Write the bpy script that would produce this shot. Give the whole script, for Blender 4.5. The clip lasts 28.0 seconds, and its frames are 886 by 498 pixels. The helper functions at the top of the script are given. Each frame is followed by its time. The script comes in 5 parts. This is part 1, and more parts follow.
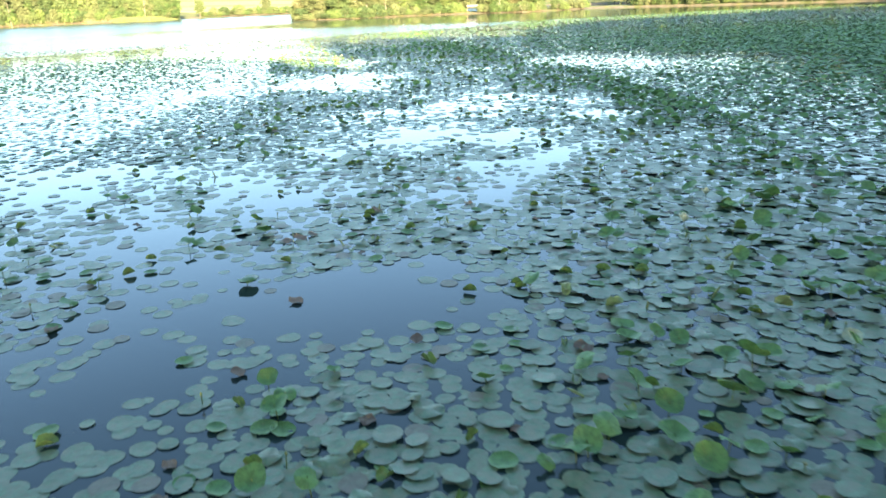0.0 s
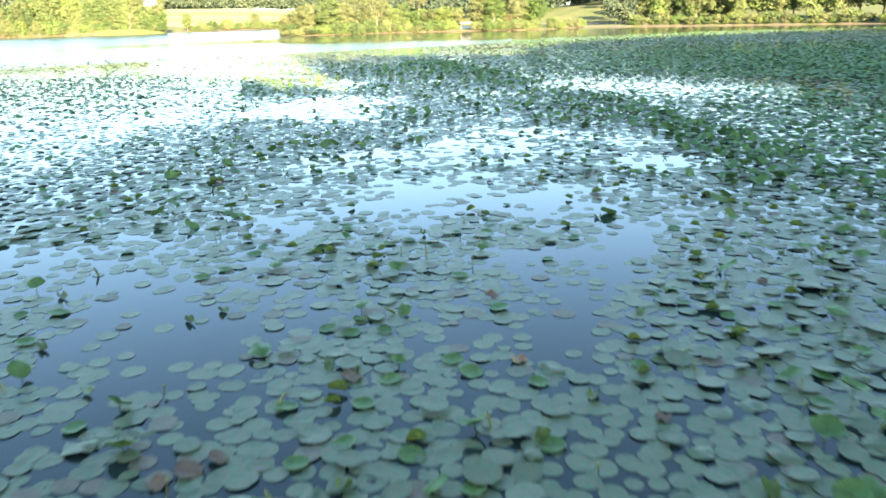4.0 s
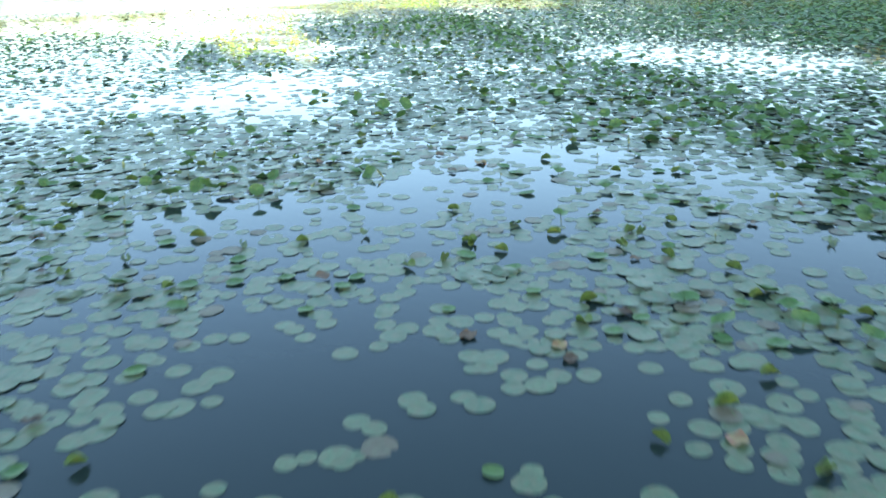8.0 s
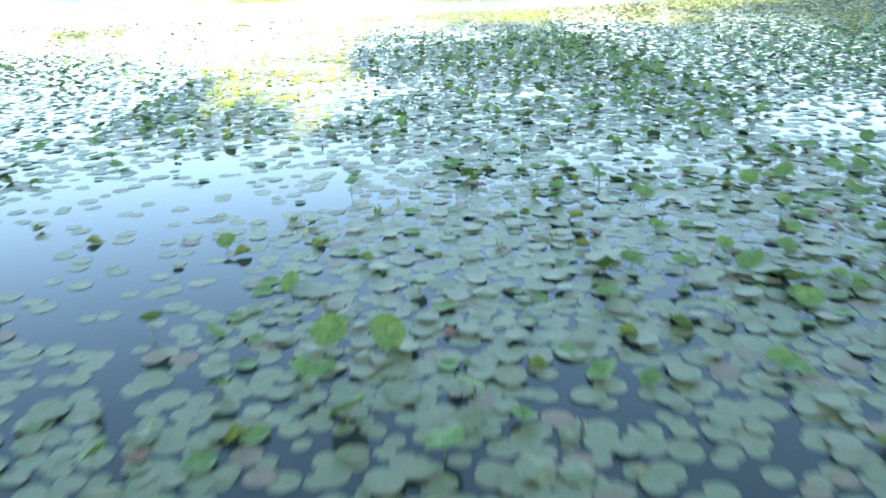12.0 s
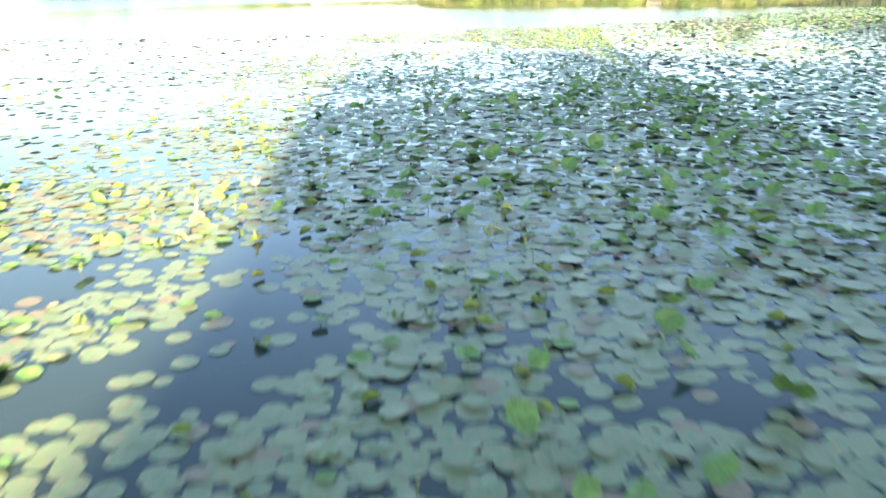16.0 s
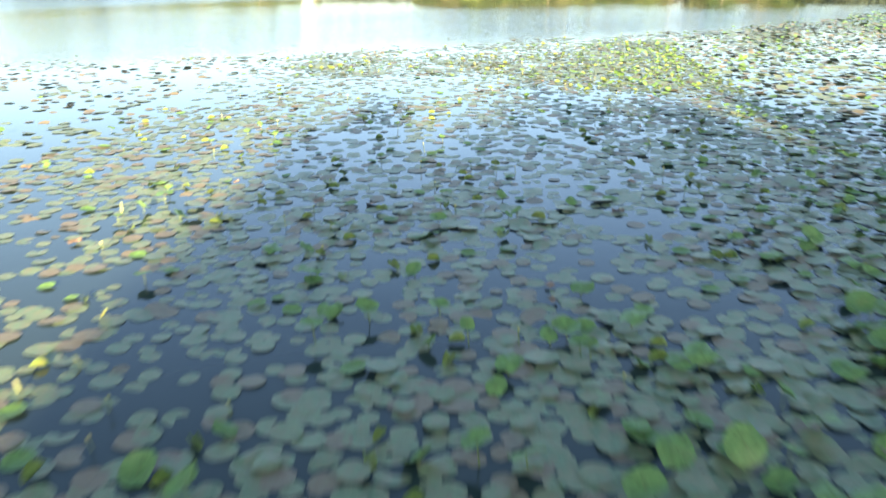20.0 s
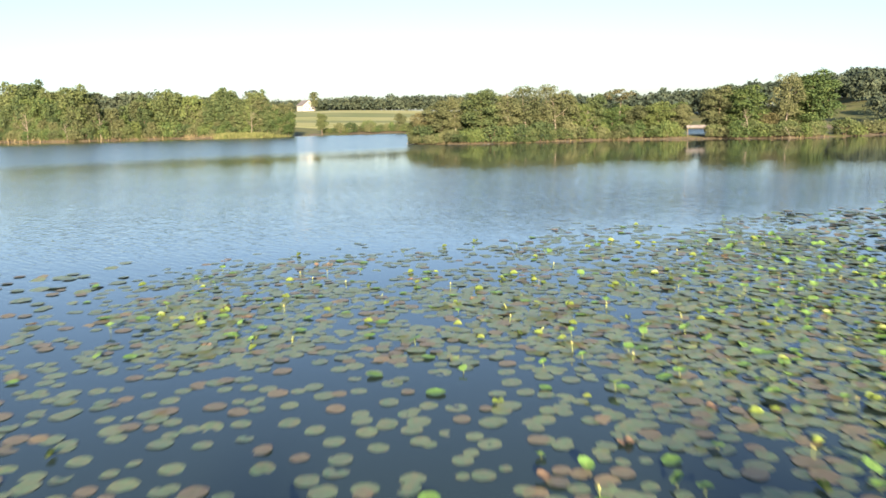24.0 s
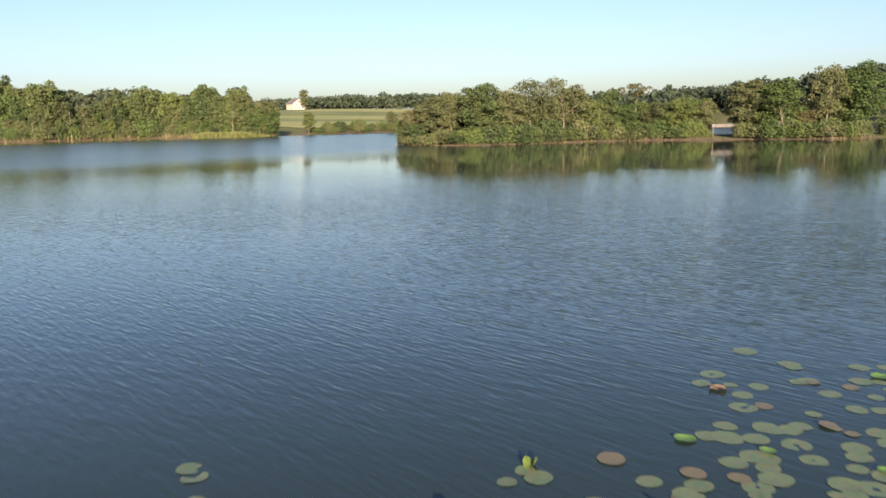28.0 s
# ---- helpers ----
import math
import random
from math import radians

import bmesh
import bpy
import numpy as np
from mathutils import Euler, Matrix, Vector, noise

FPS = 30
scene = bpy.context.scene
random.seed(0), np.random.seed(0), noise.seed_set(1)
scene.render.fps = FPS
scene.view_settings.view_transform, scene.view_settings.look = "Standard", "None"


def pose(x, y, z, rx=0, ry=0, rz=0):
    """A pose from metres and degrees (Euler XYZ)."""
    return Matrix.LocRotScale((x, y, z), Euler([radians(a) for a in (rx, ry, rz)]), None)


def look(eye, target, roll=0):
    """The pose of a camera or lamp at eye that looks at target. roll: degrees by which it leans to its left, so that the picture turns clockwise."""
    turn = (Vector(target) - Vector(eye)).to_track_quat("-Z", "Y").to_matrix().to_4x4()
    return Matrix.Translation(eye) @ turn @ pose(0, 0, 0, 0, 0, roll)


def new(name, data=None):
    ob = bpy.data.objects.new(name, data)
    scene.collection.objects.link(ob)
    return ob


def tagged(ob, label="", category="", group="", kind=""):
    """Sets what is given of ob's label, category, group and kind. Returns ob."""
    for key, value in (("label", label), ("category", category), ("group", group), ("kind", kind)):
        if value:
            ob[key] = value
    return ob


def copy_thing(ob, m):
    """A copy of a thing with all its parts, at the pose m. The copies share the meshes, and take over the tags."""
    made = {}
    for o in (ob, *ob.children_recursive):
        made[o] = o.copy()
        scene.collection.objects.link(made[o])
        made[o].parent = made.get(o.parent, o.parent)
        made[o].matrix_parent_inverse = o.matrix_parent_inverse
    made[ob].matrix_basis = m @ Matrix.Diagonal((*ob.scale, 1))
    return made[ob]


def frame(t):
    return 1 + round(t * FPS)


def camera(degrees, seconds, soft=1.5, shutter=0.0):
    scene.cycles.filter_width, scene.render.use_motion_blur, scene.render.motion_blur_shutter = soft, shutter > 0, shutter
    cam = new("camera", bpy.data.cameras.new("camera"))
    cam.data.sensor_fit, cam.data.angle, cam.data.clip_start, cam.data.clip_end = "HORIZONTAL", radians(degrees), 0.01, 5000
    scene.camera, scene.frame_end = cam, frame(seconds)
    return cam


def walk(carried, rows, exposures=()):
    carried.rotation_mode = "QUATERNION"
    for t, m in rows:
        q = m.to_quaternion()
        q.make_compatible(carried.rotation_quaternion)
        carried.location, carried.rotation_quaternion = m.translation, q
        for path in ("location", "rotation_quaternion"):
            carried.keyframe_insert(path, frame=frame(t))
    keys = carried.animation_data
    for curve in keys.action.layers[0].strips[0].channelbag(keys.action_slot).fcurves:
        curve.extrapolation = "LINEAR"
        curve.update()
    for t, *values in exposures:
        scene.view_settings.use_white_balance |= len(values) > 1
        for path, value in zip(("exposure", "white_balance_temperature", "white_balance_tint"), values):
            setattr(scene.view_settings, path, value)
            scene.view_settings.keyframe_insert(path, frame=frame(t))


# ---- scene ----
cam = camera(60.8, 28.0, soft=1.6, shutter=0.8)
PATH = [
    (0, (0.405, 1.209, 4.104), (0.322, 3.106, 3.476), -2.2),
    (0.5, (0.09, 1.875, 4.056), (0.023, 3.774, 3.431), -2.1),
    (1, (-0.153, 2.599, 4.008), (-0.197, 4.499, 3.388), -2.0),
    (1.5, (-0.306, 3.401, 3.972), (-0.332, 5.304, 3.357), -1.8),
    (2, (-0.38, 4.296, 3.949), (-0.399, 6.201, 3.341), -1.8),
    (2.5, (-0.397, 5.268, 3.936), (-0.416, 7.175, 3.336), -1.7),
    (3, (-0.378, 6.311, 3.914), (-0.397, 8.22, 3.318), -1.7),
    (3.5, (-0.365, 7.419, 3.876), (-0.395, 9.329, 3.284), -1.6),
    (4, (-0.328, 8.605, 3.834), (-0.381, 10.516, 3.246), -1.4),
    (4.5, (-0.281, 9.871, 3.796), (-0.363, 11.783, 3.216), -1.3),
    (6.5, (0.237, 15.085, 3.61), (0.233, 16.952, 2.894), -1.2),
    (7, (0.35, 16.445, 3.631), (0.327, 18.314, 2.919), -1.3),
    (7.5, (0.481, 17.832, 3.66), (0.389, 19.701, 2.953), -1.2),
    (8, (0.592, 19.269, 3.686), (0.467, 21.136, 2.981), -1.3),
    (8.5, (0.664, 20.708, 3.695), (0.519, 22.574, 2.992), -1.3),
    (9, (0.709, 22.187, 3.691), (0.541, 24.053, 2.989), -1.4),
    (9.5, (0.71, 23.769, 3.662), (0.517, 25.633, 2.964), -1.3),
    (10, (0.683, 25.429, 3.619), (0.453, 27.29, 2.925), -1.1),
    (10.5, (0.626, 27.199, 3.588), (0.354, 29.056, 2.895), -1.1),
    (11, (0.582, 29.086, 3.577), (0.262, 30.935, 2.885), -1.2),
    (11.5, (0.471, 31.034, 3.553), (0.108, 32.877, 2.865), -1.2),
    (12, (0.308, 33.126, 3.536), (-0.093, 34.961, 2.849), -1.5),
    (12.5, (0.067, 35.243, 3.529), (-0.366, 37.073, 2.847), -1.6),
    (14.5, (-1.394, 43.611, 3.579), (-1.944, 45.408, 2.894), -0.4),
    (15, (-1.985, 45.659, 3.597), (-2.436, 47.485, 2.916), -0.7),
    (15.5, (-2.623, 47.731, 3.629), (-3.065, 49.559, 2.949), -0.6),
    (16, (-3.24, 49.861, 3.663), (-3.681, 51.689, 2.984), -0.7),
    (16.5, (-3.848, 52.03, 3.695), (-4.289, 53.859, 3.015), -0.7),
    (17, (-4.452, 54.203, 3.719), (-4.891, 56.032, 3.038), -0.7),
    (17.5, (-4.993, 56.295, 3.728), (-5.431, 58.124, 3.048), -0.7),
    (18, (-5.538, 58.452, 3.768), (-5.977, 60.28, 3.087), -0.8),
    (18.5, (-6.08, 60.616, 3.757), (-6.517, 62.446, 3.078), -0.8),
    (19, (-6.574, 62.734, 3.722), (-7.009, 64.562, 3.037), -0.8),
    (19.5, (-7.07, 64.868, 3.714), (-7.504, 66.69, 3.012), -0.9),
    (20, (-7.566, 66.994, 3.708), (-8.001, 68.818, 3.01), -1.0),
    (20.5, (-8.065, 69.11, 3.683), (-8.501, 70.95, 3.033), -1.0),
    (21, (-8.549, 71.156, 3.683), (-8.988, 73.016, 3.092), -1.0),
    (21.5, (-9.047, 73.214, 3.684), (-9.489, 75.094, 3.163), -1.1),
    (22, (-9.52, 75.286, 3.67), (-9.969, 77.191, 3.257), -1.1),
    (22.5, (-9.992, 77.375, 3.655), (-10.445, 79.295, 3.325), -1.2),
    (24.5, (-11.91, 85.966, 3.583), (-12.358, 87.887, 3.253), -1.2),
    (25, (-12.41, 88.126, 3.584), (-12.858, 90.047, 3.254), -1.2),
    (25.5, (-12.913, 90.303, 3.588), (-13.359, 92.224, 3.257), -1.3),
    (26, (-13.415, 92.455, 3.605), (-13.861, 94.377, 3.276), -1.2),
    (26.5, (-13.888, 94.456, 3.624), (-14.331, 96.378, 3.297), -1.2),
    (27, (-14.269, 96.145, 3.63), (-14.71, 98.068, 3.301), -1.2),
    (27.5, (-14.566, 97.547, 3.607), (-15.005, 99.47, 3.277), -1.3),
    (28, (-14.832, 98.738, 3.547), (-15.265, 100.662, 3.214), -1.2),
]
walk(cam, [(t, look(eye, aim, roll)) for t, eye, aim, roll in PATH],
     exposures=[(0, 4.08, 6800, 4), (9, 4.16, 7080, 5), (12, 4.36, 7150, 8), (15, 4.32, 7050, 11), (17.5, 3.72, 7050, 12),
                (20, 3.5, 6900, 13), (22.5, 2.9, 6600, 16), (25, 2.33, 6200, 19), (28, 2.03, 6400, 20)])

# ---- sky and sun: low evening sun behind the start, light runs up the lake ----
SUN_UP = radians(15.0)
SUN_AT = math.atan2(0.292, -0.956)
world = bpy.data.worlds.new("sky")
scene.world = world
world.use_nodes = True
wn = world.node_tree.nodes
sky = wn.new("ShaderNodeTexSky")
sky.sky_type = "NISHITA"
sky.sun_disc = False
sky.sun_elevation = SUN_UP
sky.sun_rotation = SUN_AT
sky.air_density = 0.95
sky.dust_density = 1.55
sky.ozone_density = 2.4
wn["Background"].inputs["Strength"].default_value = 0.05
world.node_tree.links.new(sky.outputs[0], wn["Background"].inputs["Color"])
lamp = bpy.data.lights.new("sun", "SUN")
lamp.energy, lamp.angle, lamp.color = 3.95, radians(0.55), (1.0, 0.79, 0.52)
sun = new("sun", lamp)
c = math.cos(SUN_UP)
sun.matrix_world = look((0, -40, 60), (-0.292 * c * 10, -40 + 0.956 * c * 10, 60 - math.sin(SUN_UP) * 10))

rng = np.random.default_rng(7)


# ---- materials ----
def nodes_of(name):
    m = bpy.data.materials.new(name)
    m.use_nodes = True
    return m, m.node_tree.nodes, m.node_tree.links, m.node_tree.nodes["Principled BSDF"]


def ramp(nt, stops):
    r = nt.new("ShaderNodeValToRGB")
    e = r.color_ramp.elements
    while len(e) < len(stops):
        e.new(0.5)
    for k, (p, col) in enumerate(stops):
        e[k].position, e[k].color = p, (*col, 1)
    return r


def mottled(name, a, b, c2, scale, rough=0.8, bump=0.3, island=0.0, translucent=0.0, spec=0.3):
    """Three tones mixed by two scales of noise; island > 0 adds a tone per loose piece."""
    m, nt, ln, p = nodes_of(name)
    geo = nt.new("ShaderNodeNewGeometry")
    n1 = nt.new("ShaderNodeTexNoise")
    n1.inputs["Scale"].default_value, n1.inputs["Detail"].default_value = scale, 6
    n2 = nt.new("ShaderNodeTexNoise")
    n2.inputs["Scale"].default_value, n2.inputs["Detail"].default_value = scale * 9, 3
    for n in (n1, n2):
        ln.new(geo.outputs["Position"], n.inputs["Vector"])
    mx = nt.new("ShaderNodeMath")
    mx.operation = "MULTIPLY_ADD"
    ln.new(n2.outputs[0], mx.inputs[0])
    mx.inputs[1].default_value = 0.45
    ln.new(n1.outputs[0], mx.inputs[2])
    src = mx.outputs[0]
    if island:
        add = nt.new("ShaderNodeMath")
        add.operation = "MULTIPLY_ADD"
        ln.new(geo.outputs["Random Per Island"], add.inputs[0])
        add.inputs[1].default_value = island
        who = nt.new("ShaderNodeObjectInfo")
        each = nt.new("ShaderNodeMath")
        each.operation = "MULTIPLY_ADD"
        ln.new(who.outputs["Random"], each.inputs[0])
        each.inputs[1].default_value = 0.42
        ln.new(src, each.inputs[2])
        shift = nt.new("ShaderNodeMath")
        shift.operation = "SUBTRACT"
        ln.new(each.outputs[0], shift.inputs[0])
        shift.inputs[1].default_value = 0.17
        ln.new(shift.outputs[0], add.inputs[2])
        off = nt.new("ShaderNodeMath")
        off.operation = "SUBTRACT"
        ln.new(add.outputs[0], off.inputs[0])
        off.inputs[1].default_value = island / 2
        src = off.outputs[0]
    r = ramp(nt, [(0.45, a), (0.7, b), (0.98, c2)])
    ln.new(src, r.inputs[0])
    ln.new(r.outputs[0], p.inputs["Base Color"])
    p.inputs["Roughness"].default_value = rough
    p.inputs["Specular IOR Level"].default_value = spec
    if bump:
        bp = nt.new("ShaderNodeBump")
        bp.inputs["Strength"].default_value, bp.inputs["Distance"].default_value = bump, 0.03
        ln.new(n2.outputs[0], bp.inputs["Height"])
        ln.new(bp.outputs[0], p.inputs["Normal"])
    if translucent:
        tr = nt.new("ShaderNodeBsdfTranslucent")
        ln.new(r.outputs[0], tr.inputs["Color"])
        mix = nt.new("ShaderNodeMixShader")
        mix.inputs[0].default_value = translucent
        ln.new(p.outputs[0], mix.inputs[1])
        ln.new(tr.outputs[0], mix.inputs[2])
        ln.new(mix.outputs[0], nt["Material Output"].inputs["Surface"])
    return m


def pad_material(name, dark, mid, light, dry, dryness, rough=0.42, translucent=0.0):
    """Waxy lotus leaf: veins from the middle, a pale hub, dry rims, and a tone for each leaf."""
    m, nt, ln, p = nodes_of(name)
    geo = nt.new("ShaderNodeNewGeometry")
    uv = nt.new("ShaderNodeUVMap")
    sub = nt.new("ShaderNodeVectorMath")
    sub.operation = "SUBTRACT"
    sub.inputs[1].default_value = (0.5, 0.5, 0)
    ln.new(uv.outputs[0], sub.inputs[0])
    ln0 = nt.new("ShaderNodeVectorMath")
    ln0.operation = "LENGTH"
    ln.new(sub.outputs[0], ln0.inputs[0])
    sx = nt.new("ShaderNodeSeparateXYZ")
    ln.new(sub.outputs[0], sx.inputs[0])
    ang = nt.new("ShaderNodeMath")
    ang.operation = "ARCTAN2"
    ln.new(sx.outputs[1], ang.inputs[0])
    ln.new(sx.outputs[0], ang.inputs[1])
    mul = nt.new("ShaderNodeMath")
    mul.operation = "MULTIPLY"
    mul.inputs[1].default_value = 19.0
    ln.new(ang.outputs[0], mul.inputs[0])
    cs = nt.new("ShaderNodeMath")
    cs.operation = "COSINE"
    ln.new(mul.outputs[0], cs.inputs[0])
    pw = nt.new("ShaderNodeMapRange")
    pw.inputs[1].default_value, pw.inputs[2].default_value = 0.75, 1.0
    ln.new(cs.outputs[0], pw.inputs[0])
    noise1 = nt.new("ShaderNodeTexNoise")
    noise1.inputs["Scale"].default_value, noise1.inputs["Detail"].default_value = 7, 5
    ln.new(geo.outputs["Position"], noise1.inputs["Vector"])
    tone = nt.new("ShaderNodeMath")
    tone.operation = "MULTIPLY_ADD"
    ln.new(geo.outputs["Random Per Island"], tone.inputs[0])
    tone.inputs[1].default_value = 0.75
    hb = nt.new("ShaderNodeMath")
    hb.operation = "MULTIPLY_ADD"
    ln.new(noise1.outputs[0], hb.inputs[0])
    hb.inputs[1].default_value, hb.inputs[2].default_value = 0.5, -0.12
    ln.new(hb.outputs[0], tone.inputs[2])
    r = ramp(nt, [(0.0, dark), (0.5, mid), (1.0, light)])
    ln.new(tone.outputs[0], r.inputs[0])
    # worn blotches, darker, with a shape of their own
    n4 = nt.new("ShaderNodeTexNoise")
    n4.inputs["Scale"].default_value, n4.inputs["Detail"].default_value = 16.0, 4
    ln.new(geo.outputs["Position"], n4.inputs["Vector"])
    blot = nt.new("ShaderNodeMapRange")
    blot.inputs[1].default_value, blot.inputs[2].default_value = 0.38, 0.64
    blot.inputs[3].default_value, blot.inputs[4].default_value = 0.58, 1.18
    ln.new(n4.outputs[0], blot.inputs[0])
    worn = nt.new("ShaderNodeVectorMath")
    worn.operation = "SCALE"
    ln.new(r.outputs[0], worn.inputs[0])
    ln.new(blot.outputs[0], worn.inputs["Scale"])
    # veins a little paler
    mixv = nt.new("ShaderNodeMix")
    mixv.data_type = "RGBA"
    vf = nt.new("ShaderNodeMath")
    vf.operation = "MULTIPLY"
    vf.inputs[1].default_value = 0.42
    hub = nt.new("ShaderNodeMapRange")
    hub.inputs[1].default_value, hub.inputs[2].default_value = 0.05, 0.11
    hub.inputs[3].default_value, hub.inputs[4].default_value = 1.6, 0.0
    ln.new(ln0.outputs[0], hub.inputs[0])
    both = nt.new("ShaderNodeMath")
    both.operation = "MAXIMUM"
    ln.new(pw.outputs[0], both.inputs[0])
    ln.new(hub.outputs[0], both.inputs[1])
    ln.new(both.outputs[0], vf.inputs[0])
    ln.new(vf.outputs[0], mixv.inputs[0])
    ln.new(worn.outputs[0], mixv.inputs[6])
    mixv.inputs[7].default_value = (light[0] * 1.25, light[1] * 1.2, light[2] * 1.2, 1)
    # dry rim and blotches on some leaves
    rim = nt.new("ShaderNodeMapRange")
    rim.inputs[1].default_value, rim.inputs[2].default_value = 0.30, 0.5
    ln.new(ln0.outputs[0], rim.inputs[0])
    n3 = nt.new("ShaderNodeTexNoise")
    n3.inputs["Scale"].default_value, n3.inputs["Detail"].default_value = 11.0, 6
    ln.new(geo.outputs["Position"], n3.inputs["Vector"])
    th = nt.new("ShaderNodeMath")
    th.operation = "MULTIPLY_ADD"
    ln.new(rim.outputs[0], th.inputs[0])
    th.inputs[1].default_value = 0.16
    ln.new(n3.outputs[0], th.inputs[2])
    th2 = nt.new("ShaderNodeMapRange")
    th2.inputs[1].default_value, th2.inputs[2].default_value = 0.62 - dryness, 0.86 - dryness
    ln.new(th.outputs[0], th2.inputs[0])
    mixd = nt.new("ShaderNodeMix")
    mixd.data_type = "RGBA"
    ln.new(th2.outputs[0], mixd.inputs[0])
    ln.new(mixv.outputs[2], mixd.inputs[6])
    mixd.inputs[7].default_value = (*dry, 1)
    edge_k = nt.new("ShaderNodeMapRange")
    edge_k.inputs[1].default_value, edge_k.inputs[2].default_value = 0.455, 0.49
    edge_k.inputs[4].default_value = 0.3
    ln.new(ln0.outputs[0], edge_k.inputs[0])
    mixe = nt.new("ShaderNodeMix")
    mixe.data_type = "RGBA"
    ln.new(edge_k.outputs[0], mixe.inputs[0])
    ln.new(mixd.outputs[2], mixe.inputs[6])
    mixe.inputs[7].default_value = (light[0] * 1.2, light[1] * 1.2, light[2] * 1.1, 1)
    ln.new(mixe.outputs[2], p.inputs["Base Color"])
    p.inputs["Roughness"].default_value = rough
    p.inputs["Specular IOR Level"].default_value = 0.32
    bp = nt.new("ShaderNodeBump")
    bp.inputs["Strength"].default_value, bp.inputs["Distance"].default_value = 0.25, 0.006
    bs = nt.new("ShaderNodeMath")
    ln.new(pw.outputs[0], bs.inputs[0])
    ln.new(noise1.outputs[0], bs.inputs[1])
    ln.new(bs.outputs[0], bp.inputs["Height"])
    ln.new(bp.outputs[0], p.inputs["Normal"])
    if translucent:
        tr = nt.new("ShaderNodeBsdfTranslucent")
        ln.new(mixd.outputs[2], tr.inputs["Color"])
        mix = nt.new("ShaderNodeMixShader")
        mix.inputs[0].default_value = translucent
        ln.new(p.outputs[0], mix.inputs[1])
        ln.new(tr.outputs[0], mix.inputs[2])
        ln.new(mix.outputs[0], nt["Material Output"].inputs["Surface"])
    return m


def water_material():
    m, nt, ln, p = nodes_of("lake_water")
    p.inputs["Base Color"].default_value = (0.018, 0.031, 0.028, 1)
    p.inputs["IOR"].default_value = 1.333
    geo = nt.new("ShaderNodeNewGeometry")

    def ripple(turn, along, across, detail):
        mp = nt.new("ShaderNodeMapping")
        mp.vector_type = "TEXTURE"
        mp.inputs["Rotation"].default_value = (0, 0, radians(turn))
        mp.inputs["Scale"].default_value = (along, across, 1)
        ln.new(geo.outputs["Position"], mp.inputs["Vector"])
        n = nt.new("ShaderNodeTexNoise")
        n.inputs["Scale"].default_value, n.inputs["Detail"].default_value = 1.0, detail
        n.inputs["Distortion"].default_value = 0.5
        ln.new(mp.outputs[0], n.inputs["Vector"])
        return n.outputs[0]
    a, b = ripple(-36, 0.50, 0.088, 1.0), ripple(-26, 0.95, 0.17, 1.5)
    # calm among the leaves, rippled on the open lake, calm again under the far shores
    sp = nt.new("ShaderNodeSeparateXYZ")
    ln.new(geo.outputs["Position"], sp.inputs[0])
    lane = nt.new("ShaderNodeMath")
    lane.operation = "MULTIPLY_ADD"
    ln.new(sp.outputs[0], lane.inputs[0])
    lane.inputs[1].default_value = -0.75
    ln.new(sp.outputs[1], lane.inputs[2])
    near_w = nt.new("ShaderNodeMapRange")
    near_w.inputs[1].default_value, near_w.inputs[2].default_value = 113.0, 124.0
    near_w.inputs[3].default_value, near_w.inputs[4].default_value = 0.05, 1.0
    ln.new(lane.outputs[0], near_w.inputs[0])
    far_w = nt.new("ShaderNodeMapRange")
    far_w.inputs[1].default_value, far_w.inputs[2].default_value = 116.0, 152.0
    far_w.inputs[3].default_value, far_w.inputs[4].default_value = 1.0, 0.03
    lee = nt.new("ShaderNodeMath")
    lee.operation = "MULTIPLY_ADD"
    ln.new(sp.outputs[0], lee.inputs[0])
    lee.inputs[1].default_value = 0.2
    ln.new(sp.outputs[1], lee.inputs[2])
    ln.new(lee.outputs[0], far_w.inputs[0])
    # breeze over the whole channel beside the spit
    side = nt.new("ShaderNodeMath")
    side.operation = "MULTIPLY_ADD"
    ln.new(sp.outputs[0], side.inputs[0])
    side.inputs[1].default_value = -1.5
    ln.new(sp.outputs[1], side.inputs[2])
    rise = nt.new("ShaderNodeMapRange")
    rise.inputs[1].default_value, rise.inputs[2].default_value = 228.0, 272.0
    rise.inputs[4].default_value = 0.4
    ln.new(side.outputs[0], rise.inputs[0])
    fall = nt.new("ShaderNodeMapRange")
    fall.inputs[1].default_value, fall.inputs[2].default_value = 470.0, 520.0
    fall.inputs[3].default_value, fall.inputs[4].default_value = 1.0, 0.0
    ln.new(side.outputs[0], fall.inputs[0])
    breeze = nt.new("ShaderNodeMath")
    breeze.operation = "MULTIPLY"
    ln.new(rise.outputs[0], breeze.inputs[0])
    ln.new(fall.outputs[0], breeze.inputs[1])
    wind = nt.new("ShaderNodeMath")
    wind.operation = "MAXIMUM"
    ln.new(far_w.outputs[0], wind.inputs[0])
    ln.new(breeze.outputs[0], wind.inputs[1])
    open_w = nt.new("ShaderNodeMath")
    open_w.operation = "MULTIPLY"
    ln.new(near_w.outputs[0], open_w.inputs[0])
    ln.new(wind.outputs[0], open_w.inputs[1])
    # ripples too small to tell apart, out on the lake
    fine = nt.new("ShaderNodeMapRange")
    fine.inputs[1].default_value, fine.inputs[2].default_value = 116.0, 150.0
    fine.inputs[3].default_value, fine.inputs[4].default_value = 0.0, 0.02
    ln.new(lane.outputs[0], fine.inputs[0])
    rg = nt.new("ShaderNodeMath")
    rg.operation = "MULTIPLY_ADD"
    ln.new(fine.outputs[0], rg.inputs[0])
    ln.new(wind.outputs[0], rg.inputs[1])
    rg.inputs[2].default_value = 0.05
